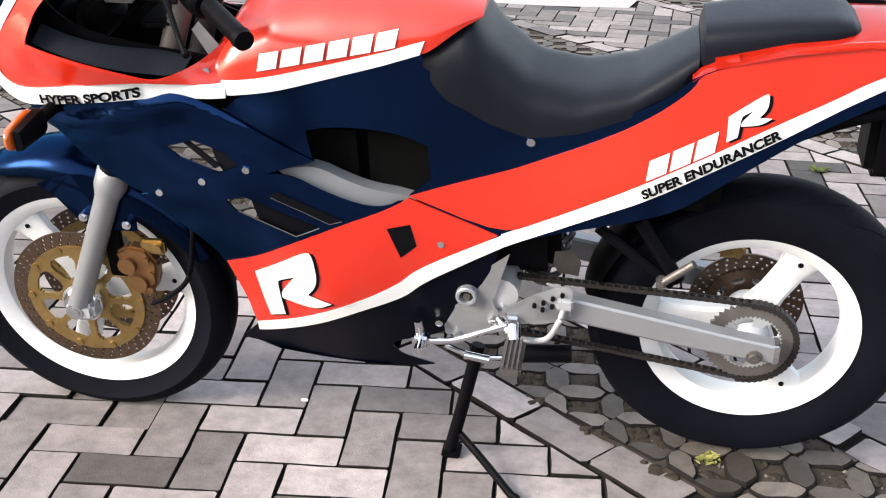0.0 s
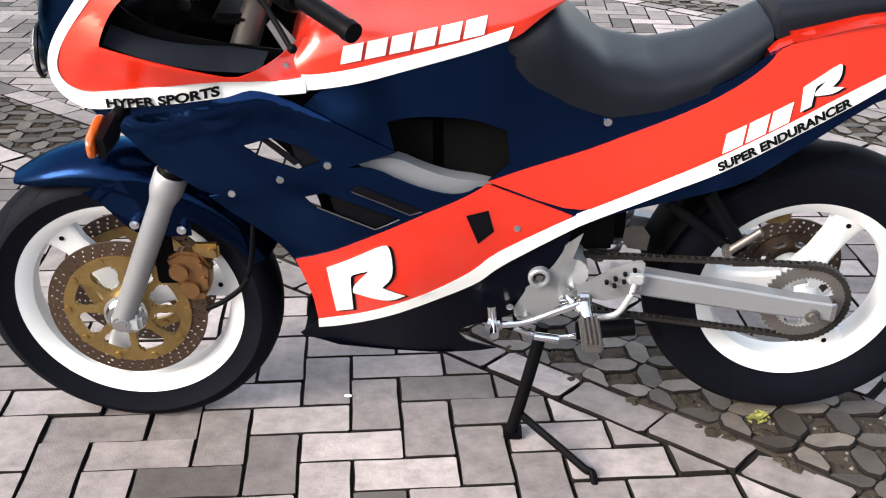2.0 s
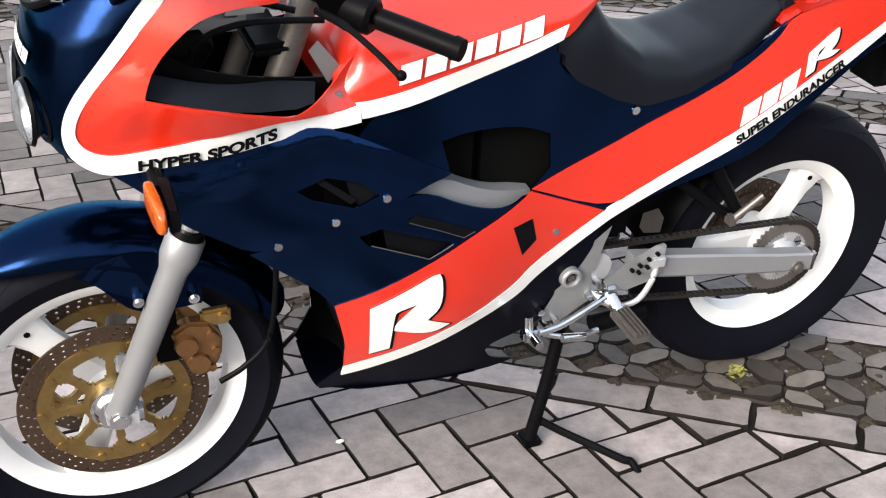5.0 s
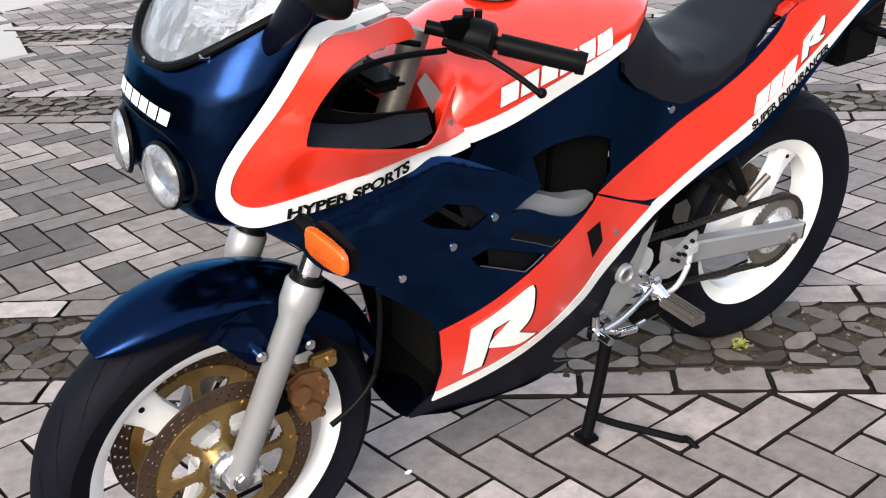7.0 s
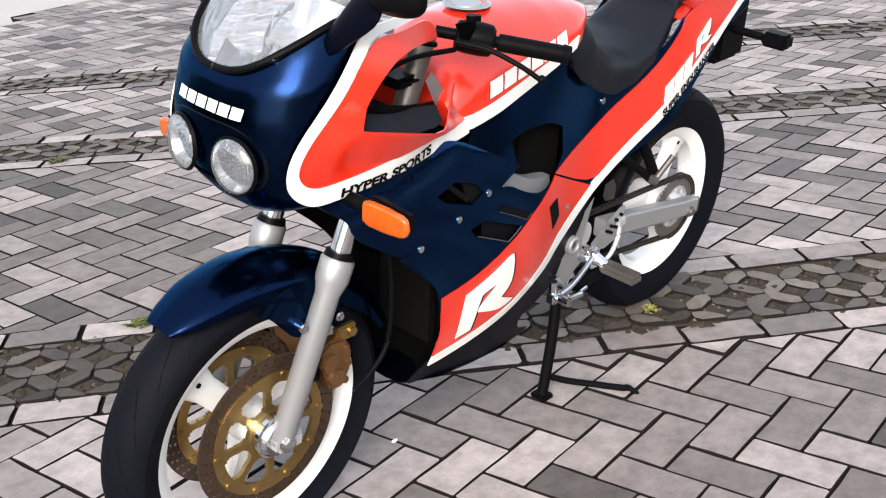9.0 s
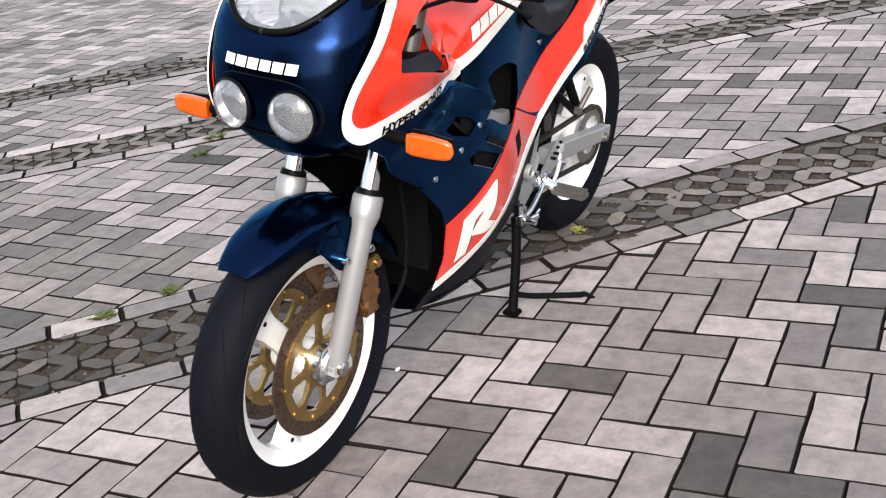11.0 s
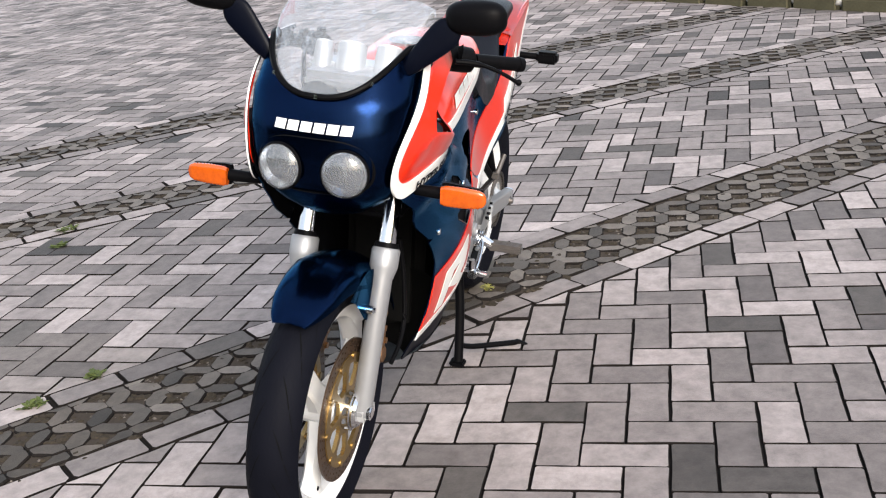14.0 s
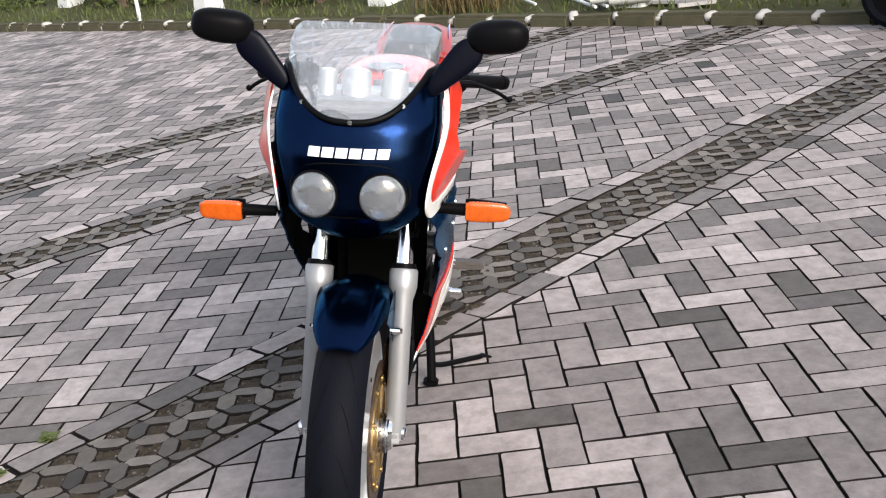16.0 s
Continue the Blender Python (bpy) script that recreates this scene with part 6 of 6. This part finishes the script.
rod_thing("white_pole", ((1.62, 0.14, 0.125), (3.75, 1.55, 0.33)), 0.014, PLASTER, "thin white pole lying over the kerb and grass", "pole")
rod_thing("white_pole", ((1.72, 0.12, 0.125), (3.95, 1.55, 0.33)), 0.014, PLASTER, "thin white pole lying over the kerb and grass", "pole")
rod_thing("white_pole", ((2.41, 0.25, 0.14), (3.64, 1.0, 0.26)), 0.012, PLASTER, "thin white pole lying on the grass of the verge", "pole")
rod_thing("wooden_stake", ((0.44, 0.55, 0.05), (0.40, 0.60, 0.95)), 0.022, DRY, "leaning brown wooden stake in the verge", "stake")
for s, o, h in ((12.9, 0.9, 1.6), (13.9, 0.8, 1.6), (9.9, 0.9, 1.4), (9.2, 0.8, 1.4), (8.6, 1.1, 1.4), (6.6, 0.9, 1.4), (6.2, 1.0, 1.3), (5.6, 0.8, 1.3), (3.4, 0.6, 1.3), (0.9, 1.3, 1.4)):
    rod_thing("tree_trunk", ((s, o, 0.0), (s + 0.05, o + 0.05, h)), 0.075, BARK, "dark slim tree trunk rising from the verge", "trunk")
# white garden post with two small arms
post = new("garden_post")
x, y = along(8.11, 0.22)
post.location = (x, y, 0.08)
tagged(post, "white garden post with short arms", "post")
bm = bmesh.new()
tube(bm, [(0, 0, -0.02), (0, 0, 0.16), (0, 0, 0.34)], [0.028, 0.022, 0.026], 10)
part("shaft", bm, PLASTER, post)
bm = bmesh.new()
tube(bm, curve_pts([(-0.06 * KDIR.x, -0.06 * KDIR.y, 0.30), (0, 0, 0.255), (0.06 * KDIR.x, 0.06 * KDIR.y, 0.30)]), 0.014, 8)
part("arm", bm, PLASTER, post)
# a fallen lamp: a white drum lying beside the plinth
bm = bmesh.new()
p0, p1 = along(1.62, 0.20), along(1.30, 0.30)
rod(bm, (p0[0], p0[1], 0.19), (p1[0], p1[1], 0.19), 0.075, 0.06, 24)
rod(bm, (p0[0], p0[1], 0.19), (p0[0] * 1.5 - p1[0] * 0.5, p0[1] * 1.5 - p1[1] * 0.5, 0.185), 0.045, 0.04, 20)
tagged(part("lamp_drum", bm, PLASTER, None), "white drum of a fallen garden lamp on the kerb", "lamp")
# a pale board lying along the kerb with a bent end
bm = bmesh.new()
a, b, c2 = along(1.27, 0.30), along(0.71, 0.24), along(0.93, 0.05)
for p, q, w in ((a, b, 0.035), (b, c2, 0.022)):
    d = Vector((q[0] - p[0], q[1] - p[1], 0)).normalized()
    sd = Vector((-d.y, d.x, 0)) * w
    p3, q3 = Vector((p[0], p[1], 0.115)), Vector((q[0], q[1], 0.120))
    vs = [bm.verts.new(v) for v in (p3 - sd, q3 - sd, q3 + sd, p3 + sd, p3 - sd + Vector((0, 0, 0.025)), q3 - sd + Vector((0, 0, 0.025)), q3 + sd + Vector((0, 0, 0.025)), p3 + sd + Vector((0, 0, 0.025)))]
    for idx in ((0, 1, 2, 3), (7, 6, 5, 4), (0, 4, 5, 1), (1, 5, 6, 2), (2, 6, 7, 3), (3, 7, 4, 0)):
        bm.faces.new([vs[k] for k in idx])
tagged(part("board", bm, CONCRETE, None, "", 20), "pale bent board lying on the kerb", "board")
# low dark undergrowth behind the kerb
under_v, under_f = [], []
for _ in range(5200):
    s0 = rng.choice((0.2, 3.3, 5.6, 6.3, 8.8, 9.6, 12.0, 13.0, 14.6, -1.2)) + rng.gauss(0, 0.32)
    x, y = along(s0, 0.65 + abs(rng.gauss(0, 0.55)))
    z = 0.14 + abs(rng.gauss(0, 0.30))
    l, a, base = rng.uniform(0.05, 0.16), rng.uniform(0, 6.283), len(under_v)
    d = Vector((math.cos(a), math.sin(a), rng.uniform(-0.3, 1.1))).normalized() * l
    sd = d.cross(Vector((rng.gauss(0, 1), rng.gauss(0, 1), 1))).normalized() * l * rng.uniform(0.10, 0.24)
    c = Vector((x, y, z))
    under_v += [tuple(c), tuple(c + d * 0.5 + sd), tuple(c + d), tuple(c + d * 0.5 - sd)]
    under_f.append((base, base + 1, base + 2, base + 3))
tagged(new("undergrowth", plan_mesh("undergrowth", under_v, under_f, LEAF)), "low dark green undergrowth on the verge", "undergrowth", kind="stuff")
# dry clump
dry_v, dry_f = [], []
for _ in range(700):
    x, y = along(rng.gauss(3.31, 0.20), abs(rng.gauss(0.25, 0.10)) + 0.08)
    h, base = rng.uniform(0.12, 0.34), len(dry_v)
    a = rng.uniform(0, 6.283)
    dry_v += [(x - 0.008 * math.cos(a), y - 0.008 * math.sin(a), 0.05), (x + 0.008 * math.cos(a), y + 0.008 * math.sin(a), 0.05), (x + rng.gauss(0, 0.06), y + rng.gauss(0, 0.06), 0.08 + h)]
    dry_f.append((base, base + 1, base + 2))
tagged(new("dry_grass", plan_mesh("dry_grass", dry_v, dry_f, DRY)), "clump of dry brown grass behind the kerb", "grass", kind="stuff")

# dark scooter parked by the kerb
scooter = new("scooter")
scooter.matrix_world = pose(*along(-1.45, -0.25), 0.0, 6, 0, math.degrees(ang))
tagged(scooter, "black scooter parked on the paving by the kerb", "scooter")
for x in (-0.62, 0.62):
    bm = bmesh.new()
    lathe(bm, [(0.165, -0.04), (0.20, -0.05), (0.235, -0.03), (0.24, 0.0), (0.235, 0.03), (0.20, 0.05), (0.165, 0.04)], 40)
    bmesh.ops.translate(bm, verts=bm.verts[:], vec=(x, 0, 0.24))
    tyre = part("tyre", bm, RUBBER, scooter)
    bm = bmesh.new()
    lathe(bm, [(0.02, -0.035), (0.10, -0.03), (0.168, -0.038), (0.168, 0.038), (0.10, 0.03), (0.02, 0.035)], 32)
    bmesh.ops.translate(bm, verts=bm.verts[:], vec=(x, 0, 0.24))
    part("rim", bm, BLACK, tyre)
bm = bmesh.new()
loft(bm, [[(x, w * u, zc + h * v) for u, v in ((-1, -0.6), (-0.7, -1), (0.7, -1), (1, -0.6), (1, 0.6), (0.7, 1), (-0.7, 1), (-1, 0.6))] for x, w, zc, h in ((-0.75, 0.05, 0.75, 0.12), (-0.5, 0.13, 0.70, 0.16), (-0.2, 0.15, 0.55, 0.25), (0.1, 0.15, 0.38, 0.10), (0.35, 0.16, 0.45, 0.18), (0.5, 0.16, 0.65, 0.35), (0.6, 0.10, 0.85, 0.2))], closed=True)
part("body", bm, BLACK, scooter, "black body shell", 45)
bm = bmesh.new()
tube(bm, [(-0.10, 0.10, 0.28), (-0.02, 0.24, 0.02)], 0.012)
part("stand", bm, CHROME, scooter, "bright side stand")

# far trees beside the yard: a low line along two sides
woods_v, woods_f = [], []
for k in range(6400):
    if k % 3 == 0:
        x, y, top = rng.uniform(-16, 16), -12.5 + rng.gauss(0, 0.7), 1.8
    else:
        x, y, top = -9.5 + rng.gauss(0, 0.7), rng.uniform(0.8, 18), 2.6
    z = top * rng.random() + 0.12 * top * math.sin((x + y) * 0.9)
    l = rng.uniform(0.3, 0.7)
    d = Vector((rng.gauss(0, 1), rng.gauss(0, 1), rng.gauss(0, 0.7))).normalized()
    sd = d.cross(Vector((rng.gauss(0, 1), rng.gauss(0, 1), 1))).normalized()
    c = Vector((x, y, max(0.1, z)))
    base = len(woods_v)
    woods_v += [tuple(c - d * l), tuple(c + sd * l * 0.6), tuple(c + d * l), tuple(c - sd * l * 0.6)]
    woods_f.append((base, base + 1, base + 2, base + 3))
tagged(new("far_trees", plan_mesh("far_trees", woods_v, woods_f, LEAF)), "distant dark green trees round the yard", "trees", kind="stuff")

# small litter
bm = bmesh.new()
bmesh.ops.create_icosphere(bm, subdivisions=1, radius=0.008, matrix=Matrix.Translation((-0.236, 0.04, 0.004)) @ Matrix.Diagonal((1.3, 0.7, 0.5, 1)))
tagged(part("litter", bm, WHITE, None), "scrap of white litter on the paving", "litter")

# ---- moss and litter in the strips ----
mv, mf = [], []
for n, d, (e0, e1), spread in ((N1, D1, EDGE1, (-3.2, 4.0)), (N2, D2, EDGE2, (-4.5, 4.5)), (N2, D2, EDGE3, (-4.5, 5.5))):
    for q in range(4200):
        c = n * rng.uniform(e0 + 0.09, e1 - 0.09) + d * rng.uniform(*spread)
        u, v = (c - POCKET).dot(AX) / G, (c - POCKET).dot(BX) / G
        if q % 14 and (abs(u - round(u)) > 0.26 or abs(v - round(v)) > 0.26):
            continue
        if (c - KERB0).dot(KNORM) > -0.2 or c.y > apron_edge(c.x) - 0.2:
            continue
        r, h = rng.uniform(0.006, 0.022), rng.uniform(0.003, 0.007)
        z = swell(c.x, c.y) - rng.uniform(0.001, 0.004)
        base = len(mv)
        mv.append((c.x, c.y, z + h))
        for ring, (f, k) in enumerate(((0.55, 0.8), (1.0, 0.0))):
            for p in range(7):
                a = 2 * math.pi * p / 7 + ring * 0.4
                rr = r * f * rng.uniform(0.65, 1.3)
                mv.append((c.x + rr * math.cos(a), c.y + rr * math.sin(a), z + h * k * rng.uniform(0.6, 1.1)))
        for p in range(7):
            p2 = (p + 1) % 7
            mf.append((base, base + 1 + p, base + 1 + p2))
            mf.append((base + 1 + p, base + 8 + p, base + 8 + p2, base + 1 + p2))
tagged(new("moss", plan_mesh("moss", mv, mf, MOSS)), "brown-green moss and earth in the openwork strips", "moss", kind="stuff")

# ---- nearest pavers, one by one ----
shared = {}
for count, (c, z, tilt, s, dark, turn) in enumerate(near):
    key = (dark, (count * 7) % 11 % 9)
    if key not in shared:
        vs, fs = [], []
        h, v, g = M0, M0 / 2, 0.0016
        block(vs, fs, ragged([Vector((u * (h - g), t * (v - g))) for u, t in ((-1, -1), (1, -1), (1, 1), (-1, 1))], rng), 0.0)
        shared[key] = plan_mesh("paver", vs, fs, DARKPAVER if dark else PAVER, JOINT)
    ob = new("paver", shared[key])
    ob.parent = pavement
    ob.matrix_basis = Matrix.LocRotScale((c.x, c.y, z), Euler((tilt[1], tilt[0], turn + (0 if s == 3 else math.pi / 2))), None)
